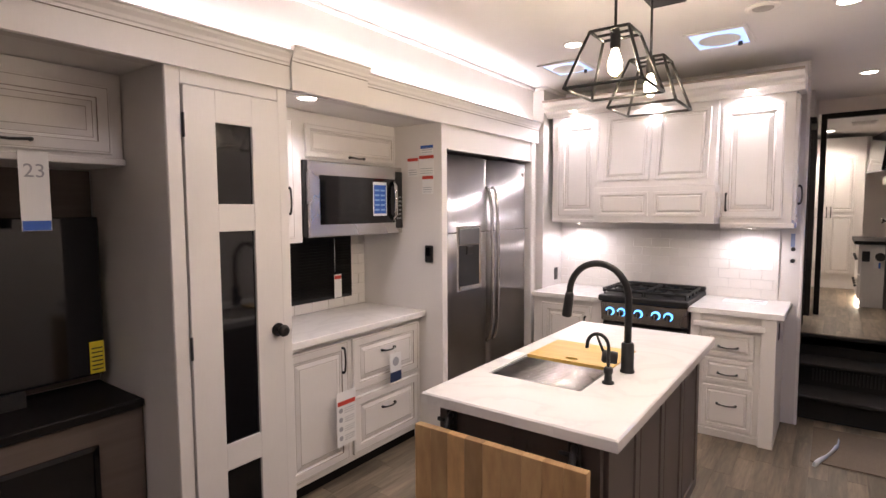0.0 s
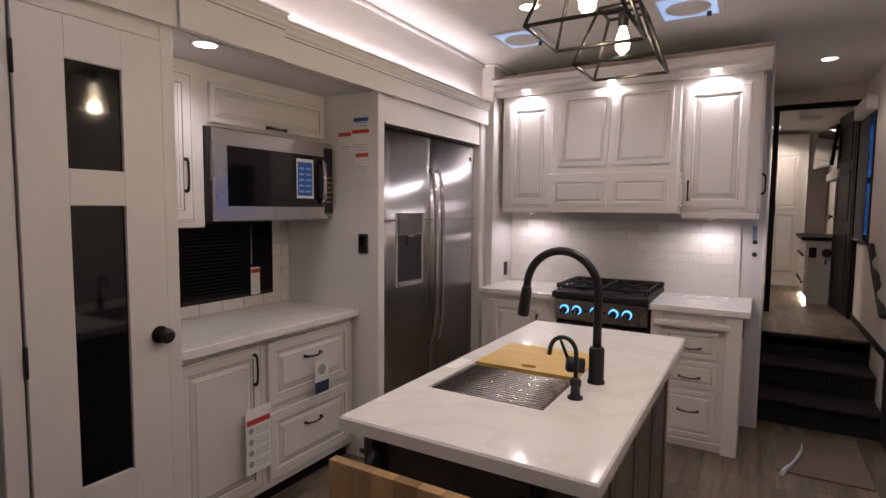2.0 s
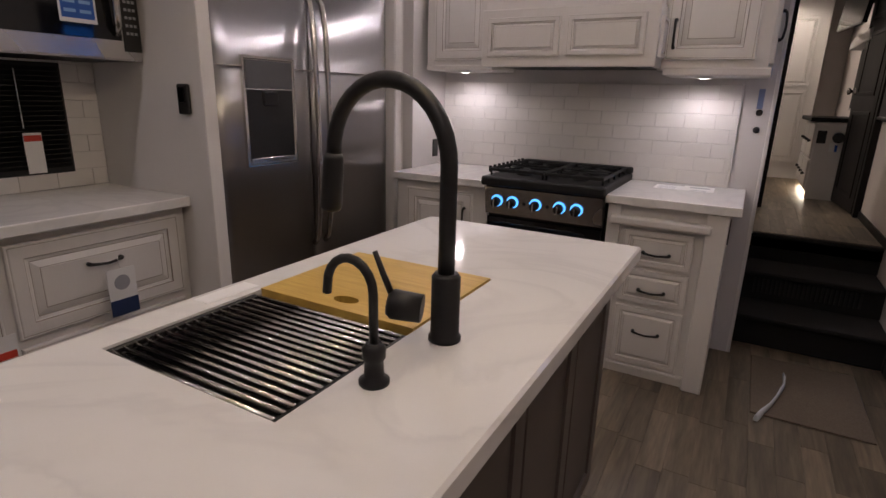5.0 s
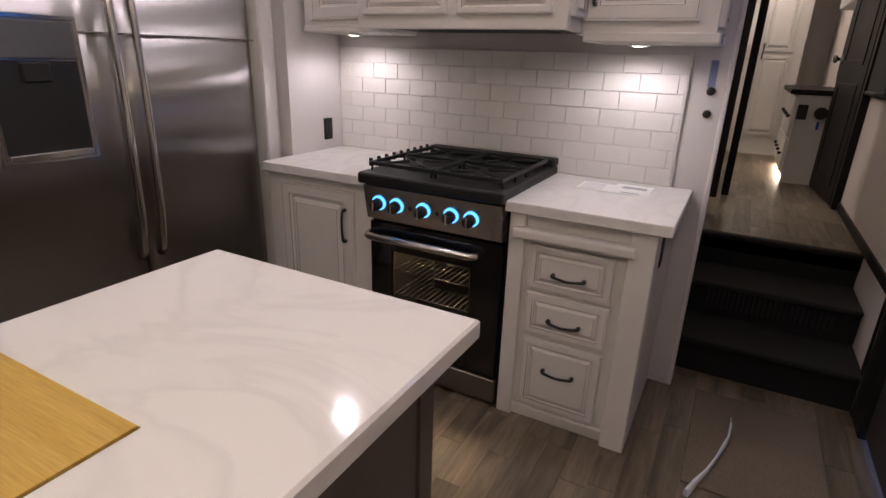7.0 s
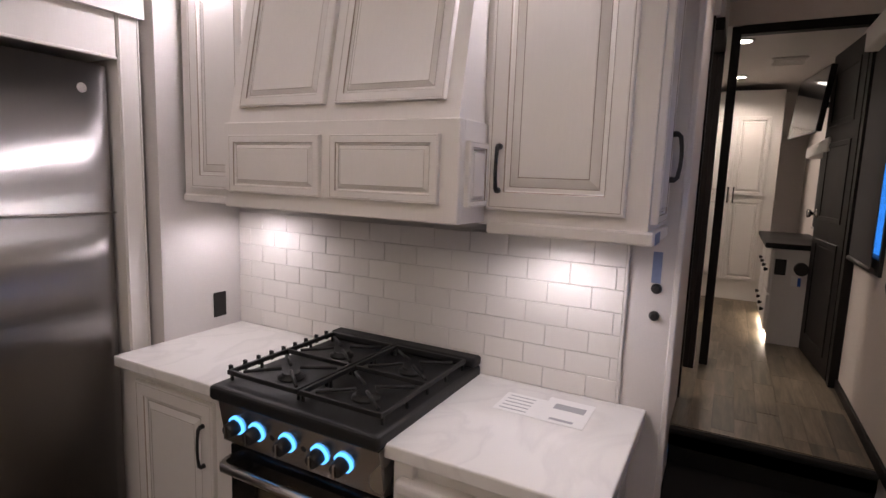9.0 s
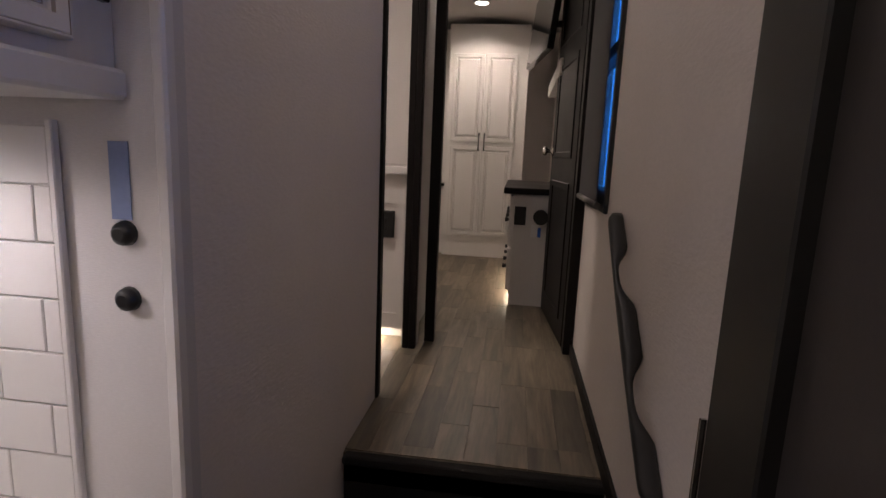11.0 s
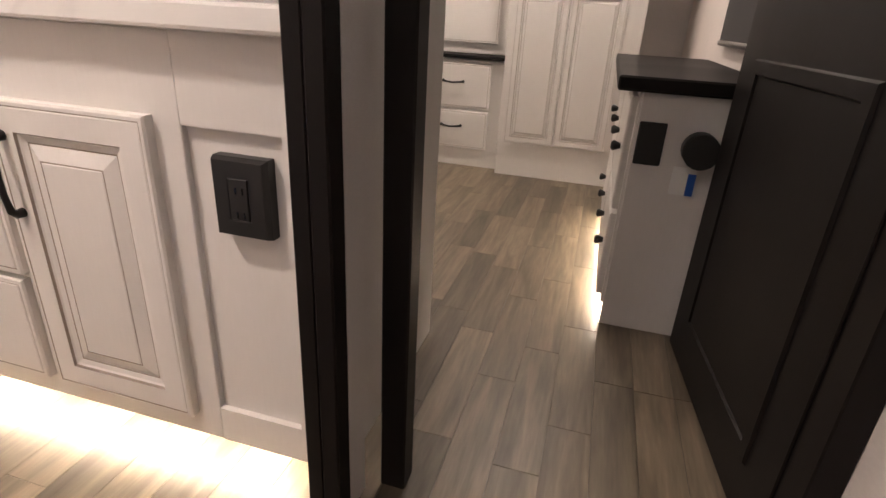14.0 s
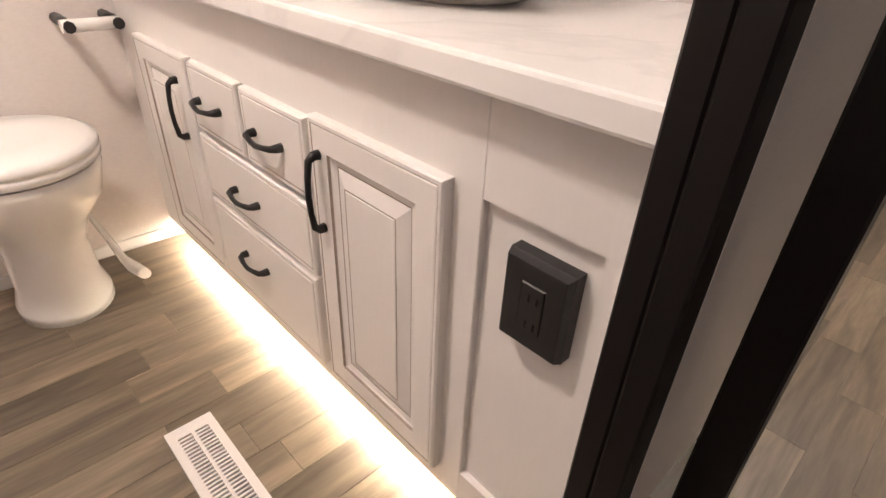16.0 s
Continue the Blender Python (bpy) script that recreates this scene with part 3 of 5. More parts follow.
mw = empty("microwave", -1.9, 3.0, 1.50, "stainless microwave oven with dark glass door", "microwave")
box("body", -2.21, -1.845, 2.560, 3.427, 1.500, 1.968, BLACKP, 0.004, mw)
bm = bmesh.new()
rings_panel(bm, "+x", 2.575, 3.427, 1.500, 1.966, -1.845, [(0, 0, 0), (0, 0.022, 0), (0.008, 0.028, 0)])
tagged(solid("door", bm, SATIN, mw, at=(-1.845, 3.0, 1.5)), "brushed steel microwave door")
box("window", -1.818, -1.8145, 2.655, 3.345, 1.575, 1.880, BLACKG, 0.002, mw)
box("control_strip", -1.818, -1.8135, 3.350, 3.424, 1.535, 1.935, BLACKP, 0.002, mw)
tube("handle", [(-1.812, 3.322, 1.60), (-1.785, 3.318, 1.63), (-1.778, 3.316, 1.73), (-1.785, 3.318, 1.83), (-1.812, 3.322, 1.86)], 0.014, STEELV, mw, 10)
for i in range(3):
    for j in range(6):
        box("button", -1.8132, -1.8124, 3.364 + i * 0.017, 3.376 + i * 0.017, 1.60 + j * 0.03, 1.611 + j * 0.03, GREYP, 0, mw)
lab = empty("appliance_label", -1.814, 3.20, 1.62, "blue printed label on the microwave door", "label")
box("sheet", -1.8142, -1.8135, 3.12, 3.255, 1.625, 1.855, PAPER, 0, lab)
box("field", -1.8134, -1.8130, 3.128, 3.247, 1.640, 1.835, BLUEP, 0, lab)
for k in range(5):
    for s in (0, 1):
        box("line", -1.8129, -1.8126, 3.138 + s * 0.056, 3.180 + s * 0.056, 1.66 + k * 0.033, 1.672 + k * 0.033, material("pale_blue_print", (0.25, 0.42, 0.7), 0.6) if k + s == 0 else bpy.data.materials["pale_blue_print"], 0, lab)
tube("emblem", [(-1.8168, 3.10, 1.915), (-1.8160, 3.10, 1.915)], 0.016, STEELV, mw, 16)

# Tall panel, refrigerator and surround.
sur = empty("refrigerator_surround", -1.5, 4.1, 0, "cream surround panels of the refrigerator", "cabinet")
box("side_panel", -2.215, -1.462, 3.430, 3.492, 0, 2.262, PAINT, 0.003, sur)
box("side_panel", -2.215, -1.462, 4.765, 4.855, 0, 2.262, PAINT, 0.003, sur)
box("top_panel", -2.0, -1.470, 3.492, 4.765, 2.085, 2.262, PAINT, 0.003, sur)
box("bead", -1.470, -1.455, 3.50, 4.76, 2.08, 2.092, PAINT, 0.003, sur)
for y in (4.772, 4.846):
    box("bead", -1.462, -1.455, y - 0.004, y + 0.004, 0.0, 2.25, PAINT, 0.002, sur)

fr = empty("refrigerator", -1.6, 4.13, 0, "stainless side-by-side refrigerator with water dispenser", "refrigerator")
box("body", -2.19, -1.56, 3.510, 4.752, 0.02, 2.062, BLACKP, 0.004, fr)


def fridge_door(y0, y1):
    bm = bmesh.new()
    n = 14
    prof = []
    for k in range(n + 1):
        s = k / n
        edge = min(s, 1 - s)
        out = 0.012 * math.sin(math.pi * s) + min(0.02, math.sqrt(max(0, edge * (y1 - y0) * 0.02)))
        prof.append((-1.515 + out, y0 + s * (y1 - y0)))
    lo = [bm.verts.new((x, y, 0.10)) for x, y in prof] + [bm.verts.new((-1.56, y1, 0.10)), bm.verts.new((-1.56, y0, 0.10))]
    hi = [bm.verts.new((v.co.x, v.co.y, 2.055)) for v in lo]
    m = len(lo)
    for k in range(m):
        f = bm.faces.new((lo[k], lo[(k + 1) % m], hi[(k + 1) % m], hi[k]))
        f.smooth = k < n
    bm.faces.new(lo)
    bm.faces.new(hi)
    return tagged(solid("door", bm, STEEL, fr, at=(-1.56, y0, 0.10)), "brushed stainless refrigerator door")


fridge_door(3.515, 4.088)
fridge_door(4.096, 4.748)
for y in (4.050, 4.135):
    tube("handle", [(-1.484, y, 0.62), (-1.455, y, 0.66), (-1.437, y, 0.80), (-1.425, y, 1.25), (-1.437, y, 1.68), (-1.455, y, 1.80), (-1.484, y, 1.84)], 0.015, STEELV, fr, 12)
disp = empty("dispenser", -1.48, 3.78, 1.06, "")
disp.parent, disp.location = fr, (0.12, -0.35, 1.06)
bm = bmesh.new()
rings_panel(bm, "+x", 3.640, 3.955, 1.06, 1.545, -1.490, [(0, 0, 0), (0.004, 0.014, 0), (0.014, 0.014, 0), (0.018, 0.010, 0)])
solid("bezel", bm, STEELV, disp, at=(-1.49, 3.78, 1.06))
box("recess", -1.492, -1.4785, 3.662, 3.933, 1.085, 1.40, BLACKP, 0, disp)
box("control_panel", -1.492, -1.474, 3.660, 3.935, 1.405, 1.525, material("grey_display", (0.10, 0.10, 0.105), 0.3, grain=0.1), 0.004, disp)
box("tray", -1.492, -1.466, 3.662, 3.933, 1.075, 1.10, STEELV, 0.003, disp)
box("spout", -1.490, -1.468, 3.75, 3.84, 1.33, 1.395, BLACKP, 0.006, disp)
box("line_trim", -1.4865, -1.478, 3.52, 4.745, 1.492, 1.500, STEELV, 0.001, fr)
tube("emblem", [(-1.485, 4.64, 1.96), (-1.483, 4.64, 1.96)], 0.018, STEELV, fr, 16)

# Stickers and a switch on the panel between nook and refrigerator.
for nm, xa, xb, za, zb, m2 in (("warning_sticker", -1.645, -1.535, 2.050, 2.112, BLUEP), ("warning_sticker", -1.765, -1.668, 1.900, 2.030, REDP), ("warning_sticker", -1.660, -1.530, 1.906, 2.042, REDP), ("warning_sticker", -1.632, -1.535, 1.775, 1.900, REDP)):
    s = empty(nm, (xa + xb) / 2, 3.428, za, "small white warning sticker with coloured heading", "sticker", "warning stickers")
    box("sheet", xa, xb, 3.4285, 3.4295, za, zb, PAPER, 0, s)
    box("band", xa, xb, 3.4278, 3.4284, zb - 0.022, zb, m2, 0, s)
    for k in range(3):
        box("line", xa + 0.01, xb - 0.01, 3.4278, 3.4284, za + 0.012 + 0.016 * k, za + 0.016 + 0.016 * k, GREYP, 0, s)
sw = empty("control_box", -1.56, 3.42, 1.30, "small black control box on the cream panel", "switch")
box("plate", -1.605, -1.535, 3.412, 3.429, 1.295, 1.415, BLACKP, 0.008, sw, 2)
box("button", -1.59, -1.55, 3.407, 3.412, 1.34, 1.40, BLACKG, 0.003, sw)

# ---- kitchen wall: range, counters, wall cabinets, hood ----
left = empty("base_cabinet", -1.08, 4.95, 0, "cream base cabinet in the kitchen corner", "cabinet")
box("carcass", -1.393, -0.775, 4.70, YB - 0.002, 0.09, 0.905, PAINT, 0.002, left)
box("kick", -1.393, -0.775, 4.76, YB - 0.002, 0.0, 0.088, ESPRESSO, 0, left)
tagged(box("counter", -1.394, -0.772, 4.655, YB - 0.002, 0.907, 0.95, QUARTZ, 0.005, left, 2), "white quartz counter")
panel_door("door", "-y", -1.31, -0.87, 0.13, 0.862, 4.70, left)
pull(left, "-y", -0.915, 0.70, 4.68, True, 0.15)

right = empty("drawer_cabinet", 0.17, 4.95, 0, "cream drawer cabinet with white quartz counter", "cabinet")
box("carcass", -0.105, 0.425, 4.695, YB - 0.002, 0.05, 0.905, PAINT, 0.002, right)
box("post", 0.345, 0.437, 4.660, 4.72, 0.0, 0.904, PAINT, 0.004, right)
box("post", -0.105, -0.040, 4.672, 4.70, 0.0, 0.904, PAINT, 0.003, right)
box("side", 0.425, 0.437, 4.72, YB - 0.002, 0.0, 0.904, PAINT, 0.002, right)
bm = bmesh.new()
add_box(bm, -0.04, 0.345, 4.690, 4.72, 0.0, 0.04, 0.003)
add_box(bm, -0.04, 0.345, 4.680, 4.72, 0.04, 0.058, 0.004)
solid("plinth", bm, PAINT, right, at=(0.15, 4.69, 0))
tagged(box("counter", -0.118, 0.480, 4.640, YB - 0.002, 0.907, 0.95, QUARTZ, 0.005, right, 2), "white quartz counter")
bm = bmesh.new()
add_box(bm, -0.085, 0.372, 4.640, 4.70, 0.808, 0.850, 0.012, 0, 3)
solid("pull_out_board", bm, PAINT, right, at=(0.15, 4.66, 0.81))
for z0, z1, zh in ((0.605, 0.785, 0.675), (0.410, 0.585, 0.480), (0.075, 0.385, 0.255)):
    panel_door("drawer", "-y", -0.015, 0.305, z0, z1, 4.695, right, thin=0.5)
    pull(right, "-y", 0.145, zh, 4.675, False, 0.12)
sckt = empty("socket_plate", 0.44, 4.95, 0.70, "black outlet on the cabinet side", "outlet")
box("plate", 0.437, 0.442, 4.80, 4.87, 0.74, 0.86, BLACKP, 0.003, sckt)

rng = empty("gas_range", -0.45, 4.95, 0, "stainless and black gas range with lit blue knobs", "range")
box("kick_panel", -0.768, -0.125, 4.672, 4.70, 0.02, 0.135, STEEL, 0.004, rng)
bm = bmesh.new()
prof = [(4.70, 0.765), (4.655, 0.775), (4.628, 0.925), (4.70, 0.935)]
va = [bm.verts.new((-0.768, y, z)) for y, z in prof]
vb = [bm.verts.new((-0.125, y, z)) for y, z in prof]
for k in range(4):
    bm.faces.new((va[k], va[(k + 1) % 4], vb[(k + 1) % 4], vb[k]))
bm.faces.new(va)
bm.faces.new(vb)
tagged(solid("control_panel", bm, SATIN, rng, at=(-0.45, 4.66, 0.77)), "stainless control panel")
for kx in (-0.695, -0.605, -0.475, -0.345, -0.255):
    tagged(tube("knob", [(kx, 4.640, 0.852), (kx, 4.628, 0.850), (kx, 4.608, 0.846), (kx, 4.598, 0.844)], [0.025, 0.025, 0.024, 0.020], BLACKM, rng, 20), "black control knob")
    ring = tube("knob_light", [(kx, 4.645, 0.8535), (kx, 4.6345, 0.8515)], 0.032, KNOBLED, rng, 24)
    tagged(ring, "blue lit ring")
    box("knob_grip", kx - 0.004, kx + 0.004, 4.590, 4.600, 0.825, 0.866, STEELV, 0.001, rng)
for kx in (-0.54, -0.41):
    tube("indicator", [(kx, 4.648, 0.850), (kx, 4.641, 0.849)], 0.010, BLACKP, rng, 12)
od = empty("oven_door", -0.45, 4.68, 0.15, "")
od.parent, od.location = rng, (0, -0.27, 0.15)
bm = bmesh.new()
for d in ((-0.765, -0.655, 0.145, 0.755), (-0.265, -0.128, 0.145, 0.755), (-0.655, -0.265, 0.145, 0.325), (-0.655, -0.265, 0.63, 0.755)):
    add_box(bm, d[0], d[1], 4.672, 4.699, d[2], d[3], 0.002)
solid("frame", bm, BLACKG, od, at=(-0.45, 4.68, 0.145))
w = box("window", -0.655, -0.265, 4.680, 4.684, 0.325, 0.63, GLASS, 0, od)
w.visible_shadow = False
tagged(tube("handle", [(-0.765, 4.676, 0.70), (-0.755, 4.635, 0.70), (-0.74, 4.622, 0.70), (-0.25, 4.622, 0.70), (-0.235, 4.635, 0.70), (-0.225, 4.676, 0.70)], 0.017, STEELV, rng, 12), "stainless oven handle")
# open oven cavity seen through the window
bm = bmesh.new()
for d in ((-0.768, -0.68, 4.70, YB - 0.01, 0.02, 0.93), (-0.22, -0.125, 4.70, YB - 0.01, 0.02, 0.93), (-0.68, -0.22, 4.70, YB - 0.01, 0.02, 0.28), (-0.68, -0.22, 4.70, YB - 0.01, 0.68, 0.93), (-0.68, -0.22, 5.12, YB - 0.01, 0.28, 0.68)):
    add_box(bm, *d)
solid("body", bm, BLACKP, rng, at=(-0.45, 4.95, 0.02))
bm = bmesh.new()
for zz in (0.40, 0.52):
    for k in range(17):
        add_tube(bm, [(-0.67 + k * 0.0275, 4.73, zz), (-0.67 + k * 0.0275, 5.10, zz)], 0.0025, 6)
    for yy in (4.73, 5.10):
        add_tube(bm, [(-0.678, yy, zz), (-0.222, yy, zz)], 0.003, 6)
tagged(solid("oven_rack", bm, STEELV, rng, at=(-0.45, 4.9, 0.4)), "chrome oven rack")
tube("oven_light", [(-0.40, 5.118, 0.63), (-0.40, 5.095, 0.63)], 0.022, OVENLIT, rng, 12)
FOIL = material("crumpled_foil", (0.75, 0.66, 0.50), 0.22, 1.0, grain=0.1, scale=30)
bm = bmesh.new()
bmesh.ops.create_icosphere(bm, subdivisions=4, radius=1.0)
for v in bm.verts:
    k = 1 + random.uniform(-0.16, 0.10) + 0.12 * math.sin(7 * v.co.x + 3) * math.sin(6 * v.co.y)
    v.co = Vector((-0.42 + 0.15 * k * v.co.x, 4.97 + 0.10 * k * v.co.y, max(0.5235, 0.565 + 0.055 * k * v.co.z)))
tagged(solid("foil_bag", bm, FOIL, at=(-0.42, 4.97, 0.524)), "crumpled foil bag on the oven rack", "bag")
lamp("oven_glow", "POINT", (-0.45, 4.90, 0.655), 7, (1, 0.66, 0.33), 0.02)
bm = bmesh.new()
add_box(bm, -0.782, -0.111, 4.600, YB - 0.004, 0.935, 0.985, 0.014, 0, 3)
add_box(bm, -0.782, -0.111, YB - 0.07, YB - 0.004, 0.985, 1.022, 0.010, 0, 2)
tagged(solid("cooktop", bm, IRON, rng, at=(-0.45, 4.95, 0.935)), "black enamel cooktop")
bm = bmesh.new()
for gx0, gx1 in ((-0.755, -0.450), (-0.443, -0.138)):
    for yy in (4.66, 4.925, 5.19):
        add_box(bm, gx0, gx1, yy - 0.006, yy + 0.006, 1.008, 1.024, 0.002)
    for xx in (gx0, gx1 - 0.012):
        add_box(bm, xx, xx + 0.012, 4.66, 5.19, 1.008, 1.024, 0.002)
    cx = (gx0 + gx1) / 2
    for cy in (4.79, 5.06):
        for a in range(4):
            ang = math.pi / 4 + a * math.pi / 2
            add_tube(bm, [(cx + 0.03 * math.cos(ang), cy + 0.03 * math.sin(ang), 1.02), (cx + 0.165 * math.cos(ang), cy + 0.14 * math.sin(ang), 1.014)], 0.006, 6)
    for xx in (gx0 + 0.006, gx1 - 0.006):
        for yy in (4.67, 4.80, 4.925, 5.05, 5.18):
            add_tube(bm, [(xx, yy, 0.984), (xx, yy, 1.010)], 0.006, 6)
for k in range(9):
    add_box(bm, -0.768, -0.752, 4.67 + k * 0.06, 4.68 + k * 0.06, 1.0, 1.034, 0.002)
tagged(solid("grate", bm, IRON, rng, at=(-0.45, 4.95, 1.0)), "cast iron burner grates")
for cx in (-0.602, -0.29):
    for cy in (4.79, 5.06):
        lathe("burner", cx, cy, [(0.045, 0.984), (0.045, 0.994), (0.030, 0.997), (0.032, 1.004), (0.028, 1.007)], IRON, rng, 18)

# Papers on the counter.
sheet = empty("leaflet", 0.10, 4.98, 0.95, "printed leaflets lying on the quartz counter", "paper")
bm = bmesh.new()
add_box(bm, 0.045, 0.200, 5.015, 5.165, 0.9505, 0.9513)
add_box(bm, 0.185, 0.335, 5.01, 5.20, 0.9515, 0.9522)
solid("sheet", bm, PAPER, sheet, at=(0.1, 5.0, 0.9505))
for k in range(5):
    box("line", 0.06, 0.15, 5.035 + 0.026 * k, 5.041 + 0.026 * k, 0.9514, 0.9517, GREYP, 0, sheet)
box("line", 0.225, 0.30, 5.03, 5.045, 0.9524, 0.9527, GREYP, 0, sheet)
box("picture", 0.215, 0.315, 5.115, 5.157, 0.9524, 0.9527, GREYP, 0, sheet)

# Wall cabinets and the hood.
up = empty("wall_cabinet", -0.45, 5.1, 1.55, "cream wall cabinets with crown above the range", "cabinet")
FP = 4.955
box("body", -1.345, -0.880, FP, YB - 0.002, 1.565, 2.58, PAINT, 0.002, up)
box("body", -0.005, 0.478, FP, YB - 0.002, 1.545, 2.58, PAINT, 0.002, up)
box("body", -0.880, -0.005, FP + 0.01, YB - 0.002, 1.60, 2.58, PAINT, 0.002, up)
box("light_rail", -1.345, -0.90, FP - 0.012, YB - 0.003, 1.545, 1.575, PAINT, 0.005, up)
box("light_rail", 0.025, 0.495, FP - 0.012, YB - 0.003, 1.520, 1.556, PAINT, 0.005, up)
panel_door("door", "-y", -1.285, -0.925, 1.60, 2.405, FP, up)
panel_door("door", "-y", 0.025, 0.418, 1.59, 2.405, FP, up)
pull(up, "-y", 0.062, 1.71, FP - 0.02, True, 0.125)
panel_door("side_door", "+x", FP + 0.025, YB - 0.085, 1.575, 2.46, 0.478, up, thin=0.42)
# Thin black strip up the cabinet side, next to the partition.
tagged(box("dark_insert", 0.478, 0.490, YB - 0.074, YB - 0.018, 1.63, 2.46, BLACKG, 0.002, up), "narrow black strip on the cabinet side")
pull(up, "+x", YB - 0.105, 1.76, 0.496, True, 0.13)
bm = bmesh.new()
prof = [(FP - 0.005, 2.47), (FP - 0.03, 2.475), (FP - 0.05, 2.50), (FP - 0.085, 2.515), (FP - 0.085, 2.54), (FP - 0.115, 2.555), (FP - 0.125, 2.585), (FP - 0.135, 2.59), (FP - 0.135, 2.61), (YB - 0.004, 2.61), (YB - 0.004, 2.50), (FP, 2.50)]
va = [bm.verts.new((-1.392, y, z)) for y, z in prof]
vb = [bm.verts.new((0.525, y, z)) for y, z in prof]
for k in range(len(prof)):
    bm.faces.new((va[k], va[(k + 1) % len(prof)], vb[(k + 1) % len(prof)], vb[k])).material_index = 1 if k == 7 else 0
bm.faces.new(va)
bm.faces.new(vb)
solid("crown", bm, [PAINT, GLAZE], up, at=(-0.45, FP, 2.47))

hood = empty("range_hood", -0.45, 4.95, 1.55, "cream panelled range hood sloping out over the range", "range hood")
HL, HR, HY = -0.878, 0.002, 4.773
bm = bmesh.new()
lo = [(HL, HY + 0.012, 1.825), (HR, HY + 0.012, 1.825), (HR, FP + 0.01, 1.825), (HL, FP + 0.01, 1.825)]
hi = [(HL + 0.0, FP - 0.045, 2.46), (HR - 0.0, FP - 0.045, 2.46), (HR - 0.0, FP + 0.01, 2.46), (HL + 0.0, FP + 0.01, 2.46)]
a, b = [bm.verts.new(p) for p in lo], [bm.verts.new(p) for p in hi]
for k in range(4):
    bm.faces.new((a[k], a[(k + 1) % 4], b[(k + 1) % 4], b[k]))
bm.faces.new(a)
bm.faces.new(b)
solid("slope", bm, PAINT, hood, at=(-0.45, HY, 1.825))
lean = -((FP - 0.045) - (HY + 0.012)) / (2.46 - 1.825)
for u0, u1 in ((HL + 0.055, (HL + HR) / 2 - 0.022), ((HL + HR) / 2 + 0.022, HR - 0.045)):
    bm = bmesh.new()
    z0 = 1.888
    rings_panel(bm, "-y", u0, u1, z0, 2.42, HY + 0.012 - lean * (z0 - 1.825), scaled_rings(u1 - u0, 0.532, 0.55), lean)
    solid("panel", bm, [PAINT, GLAZE], hood, at=((u0 + u1) / 2, HY, z0))
bm = bmesh.new()
add_box(bm, HL - 0.012, HR + 0.012, HY, HY + 0.03, 1.553, 1.838, 0.003)
add_box(bm, HL - 0.012, HL + 0.012, HY + 0.03, FP, 1.553, 1.838, 0.002)
add_box(bm, HR - 0.012, HR + 0.012, HY + 0.03, FP, 1.553, 1.838, 0.002)
solid("lip", bm, PAINT, hood, at=(-0.45, HY, 1.553))
for u0, u1 in ((HL + 0.025, (HL + HR) / 2 - 0.02), ((HL + HR) / 2 + 0.02, HR - 0.045)):
    panel_door("lip_panel", "-y", u0, u1, 1.605, 1.795, HY + 0.004, hood, thin=0.45)
panel_door("lip_panel", "+x", HY + 0.035, FP - 0.02, 1.60, 1.78, HR + 0.008, hood, thin=0.3)
bm = bmesh.new()
add_box(bm, HL + 0.014, HR - 0.014, HY + 0.032, YB - 0.02, 1.562, 1.60, 0.003)
for k in range(14):
    add_box(bm, HL + 0.2 + k * 0.04, HL + 0.225 + k * 0.04, HY + 0.06, YB - 0.1, 1.557, 1.562)
solid("insert", bm, BLACKP, hood, at=(-0.45, 5.0, 1.557))

# Backsplash backing, trim, wall outlets.
structure("backsplash_bed", -1.393, 0.382, YB - 0.006, YB - 0.001, 0.95, 1.492, mat=GROUT, label="white subway tile backsplash")
structure("backsplash_trim", 0.382, 0.392, YB - 0.014, YB - 0.001, 0.95, 1.494, mat=PAINT, bev=0.002, label="white edge trim of the backsplash")
structure("nook_backsplash_bed", -2.2195, -2.2155, 2.153, 3.43, 0.95, 1.50, mat=GROUT, label="white tile backsplash behind the nook counter")
o = empty("wall_outlet", -1.39, 5.15, 1.0, "black duplex outlet on the wall", "outlet", "wall outlets")
box("plate", -1.394, -1.388, 5.115, 5.185, 1.0, 1.115, BLACKP, 0.003, o)
o = empty("wall_outlet", 0.46, 5.27, 1.25, "two small black wall inlets on the partition", "outlet")
for z in (1.264, 1.352):
    tube("inlet", [(0.477, YB, z), (0.477, YB - 0.010, z), (0.477, YB - 0.016, z)], [0.017, 0.015, 0.008], BLACKM, o, 14)

FILM = material("blue_masking_tape", (0.20, 0.25, 0.42), 0.6, grain=0.15, scale=60, bump=0.2)
tagged(box("masking_tape", 0.460, 0.488, YB - 0.0025, YB - 0.001, 1.37, 1.47, FILM, 0), "strip of blue masking tape on the partition", "tape")
tagged(box("masking_tape", 0.496, 0.4975, FP + 0.0, FP + 0.10, 1.522, 1.553, FILM, 0), "strip of blue masking tape on the cabinet edge", "tape")

# ---- island ----
isl = empty("kitchen_island", -0.18, 2.88, 0, "taupe kitchen island with a white quartz top and sink", "island")
IX0, IX1, IY0, IY1 = -0.563, 0.214, 2.06, 3.705
SX0, SX1, SY0, SY1 = -0.475, -0.052, 2.425, 3.15
bm = bmesh.new()
out0, in0 = [(IX0, IY0), (IX1, IY0), (IX1, IY1), (IX0, IY1)], [(SX0, SY0), (SX1, SY0), (SX1, SY1), (SX0, SY1)]
c = 0.006
ot = [bm.verts.new((x, y, 0.95)) for x, y in ((IX0 + c, IY0 + c), (IX1 - c, IY0 + c), (IX1 - c, IY1 - c), (IX0 + c, IY1 - c))]
